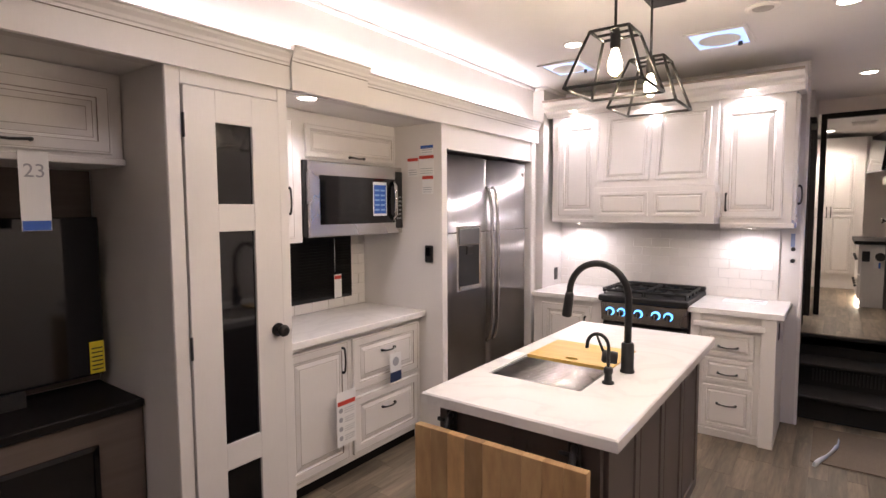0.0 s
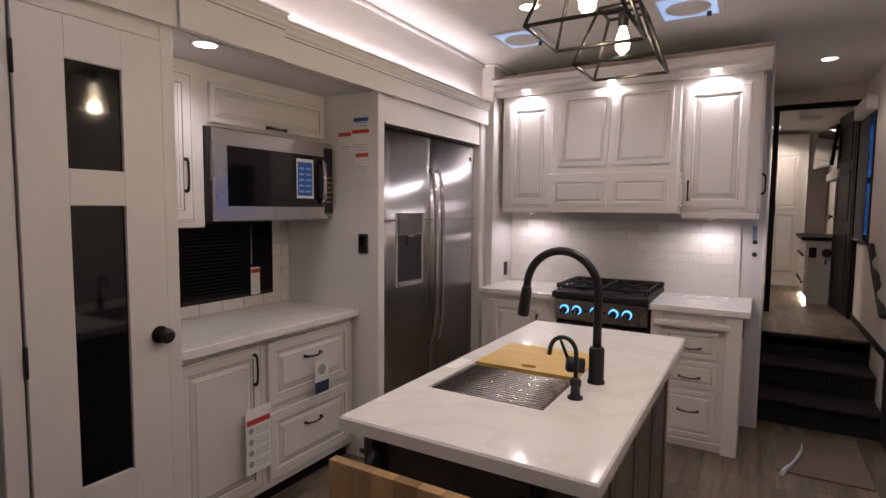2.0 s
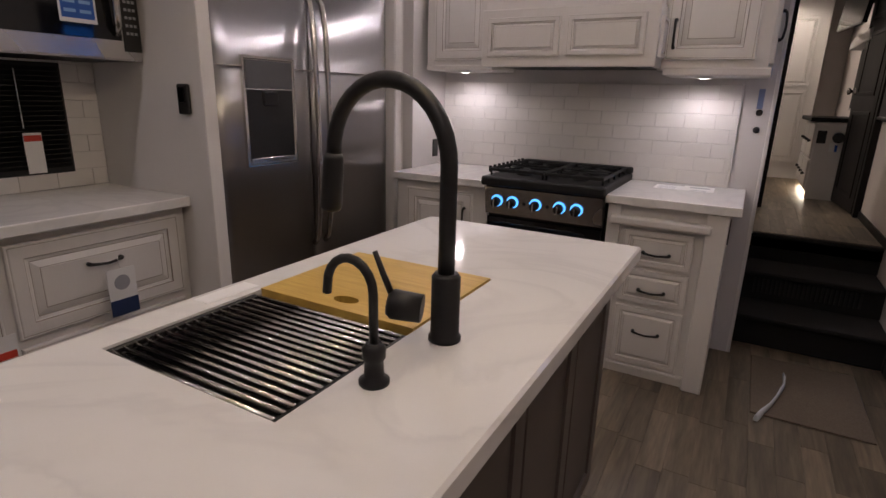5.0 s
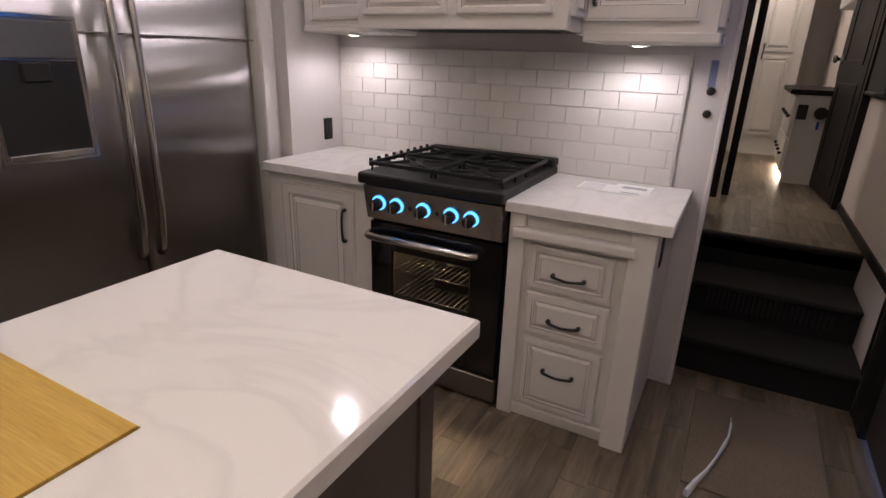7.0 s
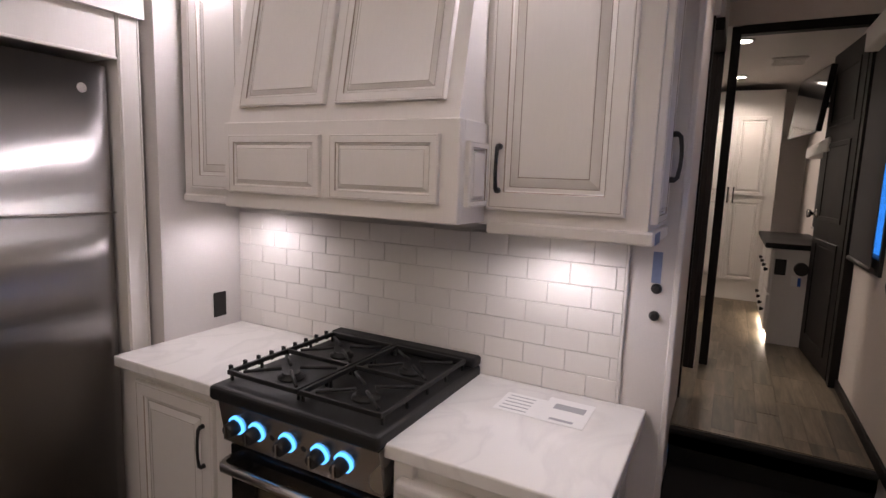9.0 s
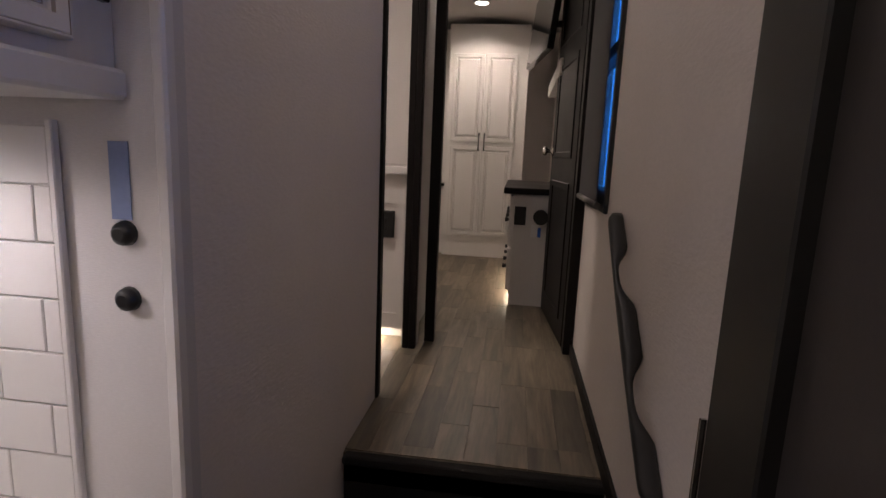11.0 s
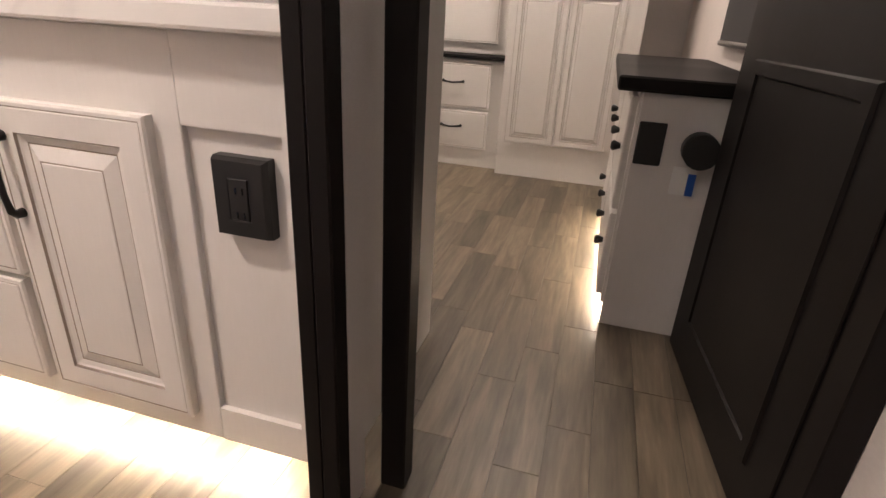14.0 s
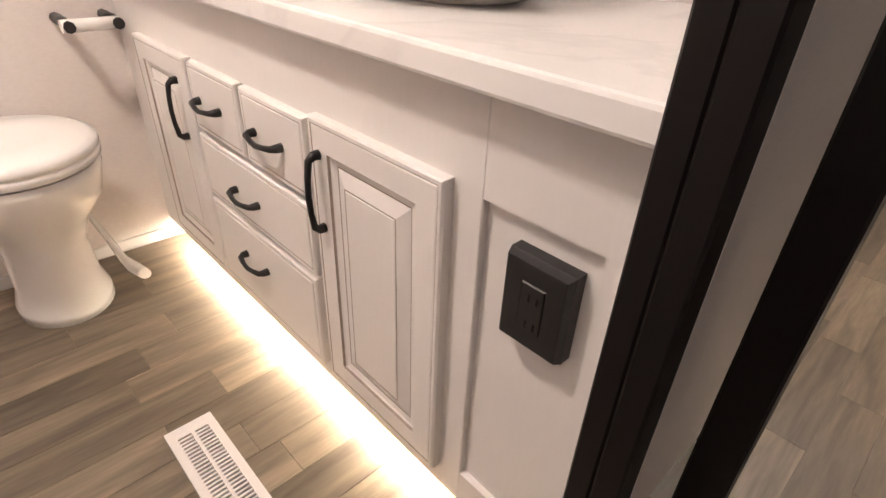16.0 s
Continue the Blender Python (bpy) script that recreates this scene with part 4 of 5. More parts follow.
om = [bm.verts.new((x, y, 0.95 - c)) for x, y in out0]
ob_ = [bm.verts.new((x, y, 0.908)) for x, y in out0]
it = [bm.verts.new((x, y, 0.95)) for x, y in in0]
ib = [bm.verts.new((x, y, 0.908)) for x, y in in0]
for k in range(4):
    j = (k + 1) % 4
    for q in ((ot[k], ot[j], it[j], it[k]), (om[k], om[j], ot[j], ot[k]), (ob_[k], ob_[j], om[j], om[k]), (it[k], it[j], ib[j], ib[k]), (ib[k], ib[j], ob_[j], ob_[k])):
        bm.faces.new(q)
tagged(solid("counter", bm, QUARTZ, isl, at=(-0.18, 2.88, 0.908)), "white quartz island top with grey veins")
bm = bmesh.new()
for d in ((-0.52, 0.135, 2.14, 2.17), (-0.52, 0.135, 3.62, 3.65), (-0.52, -0.49, 2.17, 3.62), (0.105, 0.135, 2.17, 3.62)):
    add_box(bm, *d, 0.09, 0.905)
solid("body", bm, TAUPE, isl, at=(-0.18, 2.88, 0.09))
box("kick", -0.47, 0.10, 2.2, 3.6, 0, 0.088, ESPRESSO, 0, isl)
for k in range(4):
    y0 = 2.16 + k * 0.37
    bm = bmesh.new()
    rings_panel(bm, "+x", y0, y0 + 0.36, 0.11, 0.885, 0.135, [(0, 0, 0), (0, 0.016, 0), (0.002, 0.018, 0), (0.055, 0.018, 0), (0.058, 0.010, 0)])
    solid("panel", bm, TAUPE, isl, at=(0.135, y0, 0.11))
for k in range(2):
    x0 = -0.52 + k * 0.33
    bm = bmesh.new()
    rings_panel(bm, "-y", x0, x0 + 0.325, 0.11, 0.90, 2.14, [(0, 0, 0), (0, 0.012, 0), (0.055, 0.012, 0), (0.058, 0.004, 0)])
    solid("panel", bm, TAUPE, isl, at=(x0, 2.14, 0.11))
# sink basin
bm = bmesh.new()
for d in ((SX0 - 0.01, SX0, SY0, SY1, 0.70, 0.925), (SX1, SX1 + 0.01, SY0, SY1, 0.70, 0.925), (SX0, SX1, SY0 - 0.01, SY0, 0.70, 0.925), (SX0, SX1, SY1, SY1 + 0.01, 0.70, 0.925), (SX0 - 0.01, SX1 + 0.01, SY0 - 0.01, SY1 + 0.01, 0.69, 0.70)):
    add_box(bm, *d)
tagged(solid("sink", bm, BLACKP, isl, at=(-0.26, 2.8, 0.69)), "dark undermount sink basin")
rack = empty("roll_up_rack", -0.26, 2.6, 0.942, "steel roll-up drying rack over the sink", "drying rack")
for k in range(17):
    y = SY0 + 0.012 + k * 0.0205
    tube("bar", [(SX0 + 0.004, y, 0.941), (SX1 - 0.004, y, 0.941)], 0.0048, STEELV, rack, 8)
for x in (SX0 + 0.008, SX1 - 0.008):
    box("edge", x - 0.006, x + 0.006, SY0 + 0.004, 2.765, 0.934, 0.946, BLACKP, 0.002, rack)
# cutting board with a finger hole
bm = bmesh.new()
bx0, bx1, by0, by1, hx, hy, hr, sg = SX0 + 0.003, SX1 - 0.003, 2.785, SY1 - 0.003, -0.262, 2.835, 0.024, 24
for z, key in ((0.954, 1), (0.932, 0)):
    circ = [bm.verts.new((hx + 1.35 * hr * math.cos(k * math.tau / sg), hy + 0.8 * hr * math.sin(k * math.tau / sg), z)) for k in range(sg)]
    outer = []
    for k in range(sg):
        dx, dy = math.cos(k * math.tau / sg), math.sin(k * math.tau / sg)
        s = min((bx1 - hx) / dx if dx > 1e-6 else 9, (bx0 - hx) / dx if dx < -1e-6 else 9, (by1 - hy) / dy if dy > 1e-6 else 9, (by0 - hy) / dy if dy < -1e-6 else 9)
        outer.append(bm.verts.new((hx + dx * s, hy + dy * s, z)))
    corners = [bm.verts.new(p) for p in ((bx1, by1, z), (bx0, by1, z), (bx0, by0, z), (bx1, by0, z))]
    ring = []
    for k in range(sg):
        ring.append(outer[k])
        p, q = outer[k].co, outer[(k + 1) % sg].co
        extra = None
        if abs(p.x - q.x) > 1e-5 and abs(p.y - q.y) > 1e-5:
            extra = min(corners, key=lambda cv: (cv.co - p).length + (cv.co - q).length)
            ring.append(extra)
        face = [circ[k], outer[k]] + ([extra] if extra else []) + [outer[(k + 1) % sg], circ[(k + 1) % sg]]
        bm.faces.new(face)
    if key:
        top, topc = ring, circ
    else:
        for k in range(len(ring)):
            bm.faces.new((top[k], top[(k + 1) % len(ring)], ring[(k + 1) % len(ring)], ring[k]))
        for k in range(sg):
            bm.faces.new((topc[k], topc[(k + 1) % sg], circ[(k + 1) % sg], circ[k]))
tagged(solid("cutting_board", bm, BAMBOO, at=(-0.26, 2.95, 0.932)), "bamboo cutting board with finger hole over the sink", "cutting board")

fau = empty("kitchen_faucet", 0.0, 2.78, 0.95, "matte black gooseneck kitchen faucet on the island", "faucet")
lathe("base", 0.016, 2.785, [(0.031, 0.95), (0.031, 0.958), (0.027, 0.962), (0.027, 1.075), (0.022, 1.082)], BLACKM, fau)
FD = Vector((-0.994, 0.11, 0))
root = Vector((0.016, 2.785, 0))
arc = [root + Vector((0, 0, z)) for z in (1.08, 1.20, 1.275)]
for k in range(1, 18):
    a = math.pi * k / 17
    arc.append(root + FD * (0.143 - 0.143 * math.cos(a)) + Vector((0, 0, 1.275 + 0.145 * math.sin(a))))
tube("neck", arc, 0.0155, BLACKM, fau, 14)
tube("spray_head", [root + FD * d + Vector((0, 0, z)) for d, z in ((0.286, 1.277), (0.287, 1.265), (0.290, 1.24), (0.300, 1.165), (0.301, 1.158))], [0.0165, 0.020, 0.0215, 0.0235, 0.019], BLACKM, fau, 16)
tube("valve", [(-0.022, 2.765, 1.010), (-0.075, 2.745, 1.015), (-0.083, 2.742, 1.016)], [0.027, 0.029, 0.022], BLACKM, fau, 18)
tube("lever", [(-0.075, 2.745, 1.03), (-0.092, 2.738, 1.075), (-0.108, 2.735, 1.115)], [0.007, 0.006, 0.005], BLACKM, fau, 8)
soap = empty("soap_dispenser", 0.0, 2.585, 0.95, "small black curved dispenser tap beside the faucet", "dispenser")
lathe("base", 0.0, 2.585, [(0.025, 0.95), (0.025, 0.957), (0.016, 0.963), (0.015, 0.99), (0.019, 0.995), (0.019, 1.012), (0.012, 1.02)], BLACKM, soap, 20)
tube("spout", [(0, 2.585, 1.015), (0, 2.585, 1.10)] + [(-0.045 + 0.045 * math.cos(math.pi * k / 10), 2.585, 1.10 + 0.05 * math.sin(math.pi * k / 10)) for k in range(1, 10)] + [(-0.092, 2.585, 1.085)], 0.0075, BLACKM, soap, 10)
tagged(box("care_sticker", -0.545, -0.495, 2.66, 2.80, 0.9503, 0.951, PAPER, 0), "small printed sticker beside the sink", "sticker")

leaf = empty("drop_leaf", -0.2, 1.98, 0.3, "folded butcher block drop leaf on the island end", "drop leaf")
for k in range(9):
    x0 = -0.535 + k * 0.0755
    box("stave", x0, x0 + 0.0750, 1.985, 2.018, 0.24, 0.853, BUTCHER, 0.0015, leaf)
for hx_ in (-0.455, 0.05):
    br = empty("leaf_bracket", hx_, 2.06, 0.80, "black folding bracket under the island top", "bracket", "leaf brackets")
    box("plate", hx_ - 0.022, hx_ + 0.022, 2.108, 2.127, 0.76, 0.90, BLACKM, 0.004, br)
    tube("arm", [(hx_, 2.115, 0.87), (hx_ + 0.012, 2.08, 0.865), (hx_ + 0.02, 2.045, 0.83), (hx_ + 0.015, 2.025, 0.80)], 0.012, BLACKM, br, 10)
    tube("pin", [(hx_ - 0.035, 2.075, 0.855), (hx_ + 0.035, 2.075, 0.855)], 0.008, BLACKM, br, 10)

# ---- pendants, ceiling fittings ----
pend = empty("pendant_light", 0.0, 2.85, CZ, "two black open cage pendants on one ceiling bar", "pendant")
box("canopy", -0.085, 0.085, 2.30, 3.40, CZ - 0.045, CZ - 0.001, ESPRESSO, 0.004, pend)


def cage(x, y, zt, zb):
    bm = bmesh.new()
    t, b_ = 0.075, 0.150
    tops = [(x - t, y - t, zt), (x + t, y - t, zt), (x + t, y + t, zt), (x - t, y + t, zt)]
    lows = [(x - b_, y - b_, zb), (x + b_, y - b_, zb), (x + b_, y + b_, zb), (x - b_, y + b_, zb)]
    for k in range(4):
        for p, q in ((tops[k], tops[(k + 1) % 4]), (lows[k], lows[(k + 1) % 4]), (tops[k], lows[k])):
            add_tube(bm, [p, q], 0.0065, 6)
    for p, q in (((x - t, y, zt), (x + t, y, zt)), ((x, y - t, zt), (x, y + t, zt))):
        add_tube(bm, [p, q], 0.006, 6)
    solid("cage", bm, BLACKM, pend, at=(x, y, zb))
    tube("stem", [(x, y, CZ - 0.04), (x, y, zt - 0.01)], 0.006, BLACKM, pend, 8)
    lathe("socket", x, y, [(0.012, zt + 0.02), (0.02, zt + 0.005), (0.02, zt - 0.055), (0.014, zt - 0.06)], BLACKM, pend, 16)
    lathe("bulb", x, y, [(0.012, zt - 0.06), (0.016, zt - 0.075), (0.029, zt - 0.115), (0.026, zt - 0.145), (0.008, zt - 0.165)], BULB, pend, 18)
    lamp("pendant_glow", "POINT", (x, y, zt - 0.20), 9, (1, 0.80, 0.58), 0.03)


cage(0.0, 2.60, 2.355, 2.135)
cage(0.0, 3.10, 2.355, 2.135)


def skylight(x0, x1, y0, y1, label):
    s = empty("skylight", (x0 + x1) / 2, (y0 + y1) / 2, CZ, label, "skylight", "roof vents")
    bm = bmesh.new()
    for d in ((x0 - 0.03, x0, y0 - 0.03, y1 + 0.03), (x1, x1 + 0.03, y0 - 0.03, y1 + 0.03), (x0, x1, y0 - 0.03, y0), (x0, x1, y1, y1 + 0.03)):
        add_box(bm, *d, CZ - 0.012, CZ - 0.001, 0.003)
    solid("frame", bm, CEIL, s, at=(x0, y0, CZ))
    # The lid itself emits, in place of dusk light coming through it.
    box("lid", x0, x1, y0, y1, CZ - 0.006, CZ - 0.003, material("frosted_dusk_lid", (0.5, 0.6, 0.75), 0.4, emit=(0.32, 0.52, 0.95, 0.75)), 0, s)
    tube("crank", [(x1 - 0.05, y1 - 0.05, CZ - 0.006), (x1 - 0.05, y1 - 0.05, CZ - 0.03)], 0.014, BLACKP, s, 10)
    bm = bmesh.new()
    bmesh.ops.create_cone(bm, cap_ends=True, segments=24, radius1=0.12, radius2=0.12, depth=0.006, matrix=Matrix.Translation(((x0 + x1) / 2, (y0 + y1) / 2, CZ - 0.012)))
    solid("fan_ring", bm, CEIL, s, at=((x0 + x1) / 2, (y0 + y1) / 2, CZ - 0.012))
    return s


skylight(-0.06, 0.24, 4.12, 4.48, "square roof vent with a frosted lid")
skylight(-1.10, -0.82, 4.22, 4.55, "square roof vent with a frosted lid, dusk light")
v = empty("ceiling_vent", 0.37, 3.85, CZ, "round white ceiling air vent", "vent")
lathe("ring", 0.37, 3.85, [(0.085, CZ - 0.001), (0.085, CZ - 0.008), (0.06, CZ - 0.014), (0.055, CZ - 0.008)], CEIL, v)
lathe("grille", 0.37, 3.85, [(0.054, CZ - 0.006), (0.05, CZ - 0.012), (0.01, CZ - 0.014)], material("grey_vent", (0.3, 0.28, 0.27), 0.5), v)
PW = 20
puck(-0.70, 3.85, CZ, 15)
puck(0.90, 5.95, CZ, 8, colour=(1, 0.85, 0.80))
puck(0.74, 4.0, CZ, 11)
puck(0.74, 1.8, CZ, PW)
puck(-0.70, 1.6, CZ, 8)
# Added lamp behind the walk's start, never in view; fills the room.
puck(0.0, -0.8, CZ, PW)
puck(0.635, 7.75, 2.66, 8, colour=(1, 0.84, 0.73))
puck(0.62, 9.1, 2.66, 33, colour=(1, 0.84, 0.73))
# Extra unseen lamp, added to brighten the bedroom.
puck(-0.5, 9.1, 2.66, 38, colour=(1, 0.84, 0.73))
for x in (-1.13, -0.47, 0.205):
    puck(x, FP - 0.060, 2.512, 14, "crown_lamp", 0.034, "small round lamp under the cabinet crown, lit", 160, "crown lamps")
for x, z in ((-1.14, 1.545), (0.21, 1.52)):
    puck(x, 5.07, z, 5.0, "undercabinet_lamp", 0.032, "small round lamp under the wall cabinet, lit", 170, "undercabinet lamps")
puck(-1.56, 2.36, 2.265, 8, "soffit_lamp", 0.05, "round soffit lamp over the nook counter, lit", 150, "soffit lamps")
lamp("cove_light", "AREA", (XS + 0.028, 0.7, 2.42), 17, LED, 0.02, (XS + 0.03, 0.7, 3.0), 8.0)
bpy.data.objects["cove_light"].matrix_world = pose(XS + 0.028, 0.7, 2.412, 180, 0, 0)

# ---- entry side ----
DOORSKIN = material("bronze_door_skin", (0.055, 0.047, 0.046), 0.5, grain=0.1, scale=120, bump=0.1, blotch=0.06)
edoor = empty("entry_door", XR, 5.0, 0, "black framed entry door with a tall window", "door", kind="structure")
bm = bmesh.new()
y0, y1, z0, z1 = DOOR
gy0, gy1, gz0, gz1 = 4.70, 4.985, 1.41, 1.92
for d in ((y0, gy0, z0, z1), (gy1, y1, z0, z1), (gy0, gy1, z0, gz0), (gy0, gy1, gz1, z1)):
    add_box(bm, XR + 0.012, XR + 0.05, *d)
solid("leaf", bm, DOORSKIN, edoor, at=(XR, 5, 0))
bm = bmesh.new()
for d in ((y0 - 0.05, y0 + 0.015, 0, z1 + 0.05), (y1 - 0.17, y1 - 0.005, 0, z1 + 0.05), (y0, y1, z1 - 0.01, z1 + 0.05)):
    add_box(bm, XR - 0.012, XR + 0.03, *d, 0.004)
solid("frame", bm, BLACKP, edoor, at=(XR, 5, 0))
bm = bmesh.new()
loops = []
for grow, rad_, x in ((0.10, 0.13, XR + 0.011), (0.098, 0.128, XR - 0.006), (0.080, 0.11, XR - 0.012), (0.02, 0.06, XR - 0.008), (0.0, 0.05, XR + 0.004), (-0.012, 0.045, XR + 0.024)):
    ring = []
    for cy, cz, a0 in ((gy1, gz1, 0), (gy0, gz1, 90), (gy0, gz0, 180), (gy1, gz0, 270)):
        sy, sz = (1 if cy == gy1 else -1), (1 if cz == gz1 else -1)
        for k in range(7):
            a = radians(a0 + 15 * k)
            ring.append(bm.verts.new((x, cy + sy * (grow - rad_) + rad_ * math.cos(a), cz + sz * (grow - rad_) + rad_ * math.sin(a))))
    loops.append(ring)
for p, q in zip(loops, loops[1:]):
    for k in range(28):
        bm.faces.new((p[k], p[(k + 1) % 28], q[(k + 1) % 28], q[k])).smooth = True
tagged(solid("window_frame", bm, BLACKP, edoor, at=(XR, 5, 1)), "rounded black window frame")
tagged(box("edge_strip", XR - 0.020, XR - 0.010, y1 - 0.004, y1 + 0.003, 0.02, 1.1, STEELV, 0.001, edoor), "thin bright metal edge strip")
g = box("pane", XR + 0.026, XR + 0.03, gy0, gy1, gz0, gz1, GLASS, 0, edoor)
g.visible_shadow = False
t = text("23", (XR + 0.034, 4.83, 1.65), 0.20, BLUEP, "+x", edoor)
t = text("YEAR", (XR + 0.034, 4.83, 1.56), 0.06, BLUEP, "+x", edoor)
t = text("WARRANTY", (XR + 0.034, 4.83, 1.48), 0.04, material("dark_print", (0.02, 0.02, 0.03), 0.5), "+x", edoor)

rail = empty("grab_handle", XR, 5.8, 1.1, "black moulded grab handle on the hall wall", "handrail")
A, B = Vector((XR, 6.26, 1.318)), Vector((XR, 5.61, 0.84))
along = (B - A).normalized()
side = along.cross(Vector((1, 0, 0)))


def standoff(s):
    """How far the back of the grip stands from the wall, along its length 0..1."""
    gap = 0.0
    for c in (0.30, 0.73):
        q = min(1.0, abs(s - c) / 0.135)
        gap = max(gap, 0.5 + 0.5 * math.cos(math.pi * q ** 1.6))
    return 0.031 * gap


bm = bmesh.new()
rings, n = [], 48
for k in range(n + 1):
    s = k / n
    tip = min(1.0, min(s, 1 - s) / 0.03) ** 0.5
    back, front = 0.001 + standoff(s), 0.034 + 0.010 * tip + 0.004 * math.sin(math.pi * s)
    half = (0.0105 + 0.0045 * (1 - standoff(s) / 0.031)) * (0.75 + 0.25 * tip)
    mid = A.lerp(B, s)
    ring = []
    for j in range(14):
        c, d = math.cos(math.tau * j / 14), math.sin(math.tau * j / 14)
        u, w = math.copysign(abs(c) ** 0.6, c), 0.5 + 0.5 * math.copysign(abs(d) ** 0.6, d)
        ring.append(bm.verts.new(mid + side * (u * half) - Vector((back + w * (front - back), 0, 0))))
    rings.append(ring)
for p, q in zip(rings, rings[1:]):
    for k in range(14):
        bm.faces.new((p[k], p[(k + 1) % 14], q[(k + 1) % 14], q[k])).smooth = True
bm.faces.new(rings[0])
bm.faces.new(rings[-1])
solid("grip", bm, BLACKP, rail, at=(XR, 5.96, 1.08))

fx = empty("fire_extinguisher", 1.225, 4.45, 0.40, "small red fire extinguisher on the wall by the entry", "extinguisher")
lathe("tank", 1.225, 4.45, [(0.03, 0.42), (0.045, 0.428), (0.048, 0.45), (0.048, 0.66), (0.036, 0.70), (0.016, 0.715)], REDM, fx)
lathe("valve", 1.225, 4.45, [(0.018, 0.712), (0.02, 0.73), (0.014, 0.75)], BLACKP, fx, 14)
tube("lever", [(1.225, 4.45, 0.75), (1.20, 4.40, 0.775), (1.19, 4.37, 0.77)], 0.008, BLACKP, fx, 8)
tube("wrap_label", [(1.225, 4.45, 0.52), (1.225, 4.45, 0.63)], 0.0487, PAPER, fx, 24)
box("bracket", 1.272, XR, 4.42, 4.48, 0.44, 0.68, BLACKP, 0.003, fx)
box("strap", 1.225, 1.285, 4.398, 4.403, 0.56, 0.58, BLACKP, 0, fx)

dm = empty("door_mat", 0.90, 4.97, 0, "brown woven door mat on the floor", "mat")
bm = bmesh.new()
add_box(bm, 0.655, 1.135, 4.62, 5.30, 0.0, 0.010, 0.003)
solid("pile", bm, MATM, dm, at=(0.9, 4.97, 0))
# Pale glossy strip shaped as the bright light streak across the mat.
bm = bmesh.new()
add_tube(bm, [(0.678, 4.555, 0.004), (0.700, 4.615, 0.013), (0.735, 4.70, 0.020), (0.762, 4.79, 0.022), (0.785, 4.88, 0.026), (0.800, 4.95, 0.018), (0.806, 5.03, 0.022), (0.806, 5.11, 0.013)], [0.030, 0.028, 0.018, 0.016, 0.022, 0.020, 0.022, 0.014], 10, 0, 0.32)
tagged(solid("plastic_ribbon", bm, STREAK), "pale curled strip standing in for a light streak on the mat edge", "ribbon")

hw = empty("hall_window", XR, 6.8, 1.3, "dark framed hall window with charcoal roller shade", "window", kind="structure")
bm = bmesh.new()
wy0, wy1, wz0, wz1 = WIN
for d in ((wy0 - 0.005, wy0 + 0.03, wz0, wz1), (wy1 - 0.05, wy1, wz0, wz1), (wy0, wy1, wz0 - 0.03, wz0 + 0.045), (wy0, wy1, wz1 - 0.045, wz1 + 0.02), (wy0, wy1, 1.83, 1.87)):
    add_box(bm, XR - 0.014, XR + 0.04, *d, 0.004)
solid("frame", bm, BLACKP, hw, at=(XR, 6.8, 1.3))
g = box("pane", XR + 0.02, XR + 0.024, wy0, wy1, wz0, wz1, GLASS, 0, hw)
g.visible_shadow = False
sh = empty("roller_shade", XR - 0.03, 6.85, 1.3, "charcoal roller shade drawn down over the hall window", "shade")
box("cloth", XR - 0.032, XR - 0.029, 6.598, 7.125, 1.325, 2.40, SHADE, 0, sh)
tube("hem_bar", [(XR - 0.030, 6.575, 1.318), (XR - 0.030, 7.13, 1.318)], 0.013, HEM, sh, 10)
bm = bmesh.new()
add_box(bm, XR - 0.085, XR - 0.002, 6.46, 7.13, 2.41, 2.53, 0.006)
solid("cassette", bm, PAINT, sh, at=(XR, 6.8, 2.41))

# ---- bathroom ----
van = empty("bath_vanity", -0.3, 7.35, H, "long cream bathroom vanity with a white top and toe light", "vanity")
VY, VB = 7.095, H + 0.073
box("carcass", -1.098, 0.470, VY + 0.012, 7.658, VB + 0.01, 1.37, PAINT, 0.0, van)
bm = bmesh.new()
add_box(bm, -1.098, 0.273, VY, VY + 0.014, VB, 1.372, 0.002)
add_box(bm, 0.273, 0.470, VY, VY + 0.014, 1.239, 1.372)
add_box(bm, 0.273, 0.470, VY, VY + 0.014, VB, 0.708)
add_box(bm, 0.444, 0.470, VY, VY + 0.014, 0.708, 1.239)
solid("face_frame", bm, PAINT, van, at=(-0.3, VY, VB))
box("kick", -1.098, 0.468, VY + 0.10, 7.658, H + 0.001, VB + 0.01, PAINT, 0, van)
tagged(box("counter", -1.098, 0.486, VY - 0.037, 7.658, 1.374, 1.412, QUARTZ, 0.006, van, 2), "white solid vanity top")
panel_door("door", "-y", -0.096, 0.223, 0.685, 1.25, VY, van)
panel_door("door", "-y", -0.93, -0.605, 0.685, 1.24, VY, van)
for d in ((-0.592, -0.358, 1.088, 1.238), (-0.344, -0.112, 1.088, 1.238), (-0.597, -0.117, 0.922, 1.075), (-0.597, -0.125, 0.685, 0.909)):
    flat_front("drawer", "-y", *d, VY, van)
for u, z in ((-0.496, 1.158), (-0.244, 1.160), (-0.381, 0.988), (-0.387, 0.816)):
    pull(van, "-y", u, z, VY - 0.018, False, 0.10)
pull(van, "-y", -0.068, 1.123, VY - 0.018, True, 0.135)
pull(van, "-y", -0.668, 1.112, VY - 0.018, True, 0.135)
for z in (0.75, 1.10):
    tube("hinge", [(-0.935, VY - 0.01, z - 0.03), (-0.935, VY - 0.01, z + 0.03)], 0.006, BLACKM, van, 8)
tagged(box("toe_light_strip", -1.05, 0.40, VY + 0.02, VY + 0.032, VB - 0.001, VB + 0.003, STRIPK, 0), "warm LED strip under the vanity", "lamp")
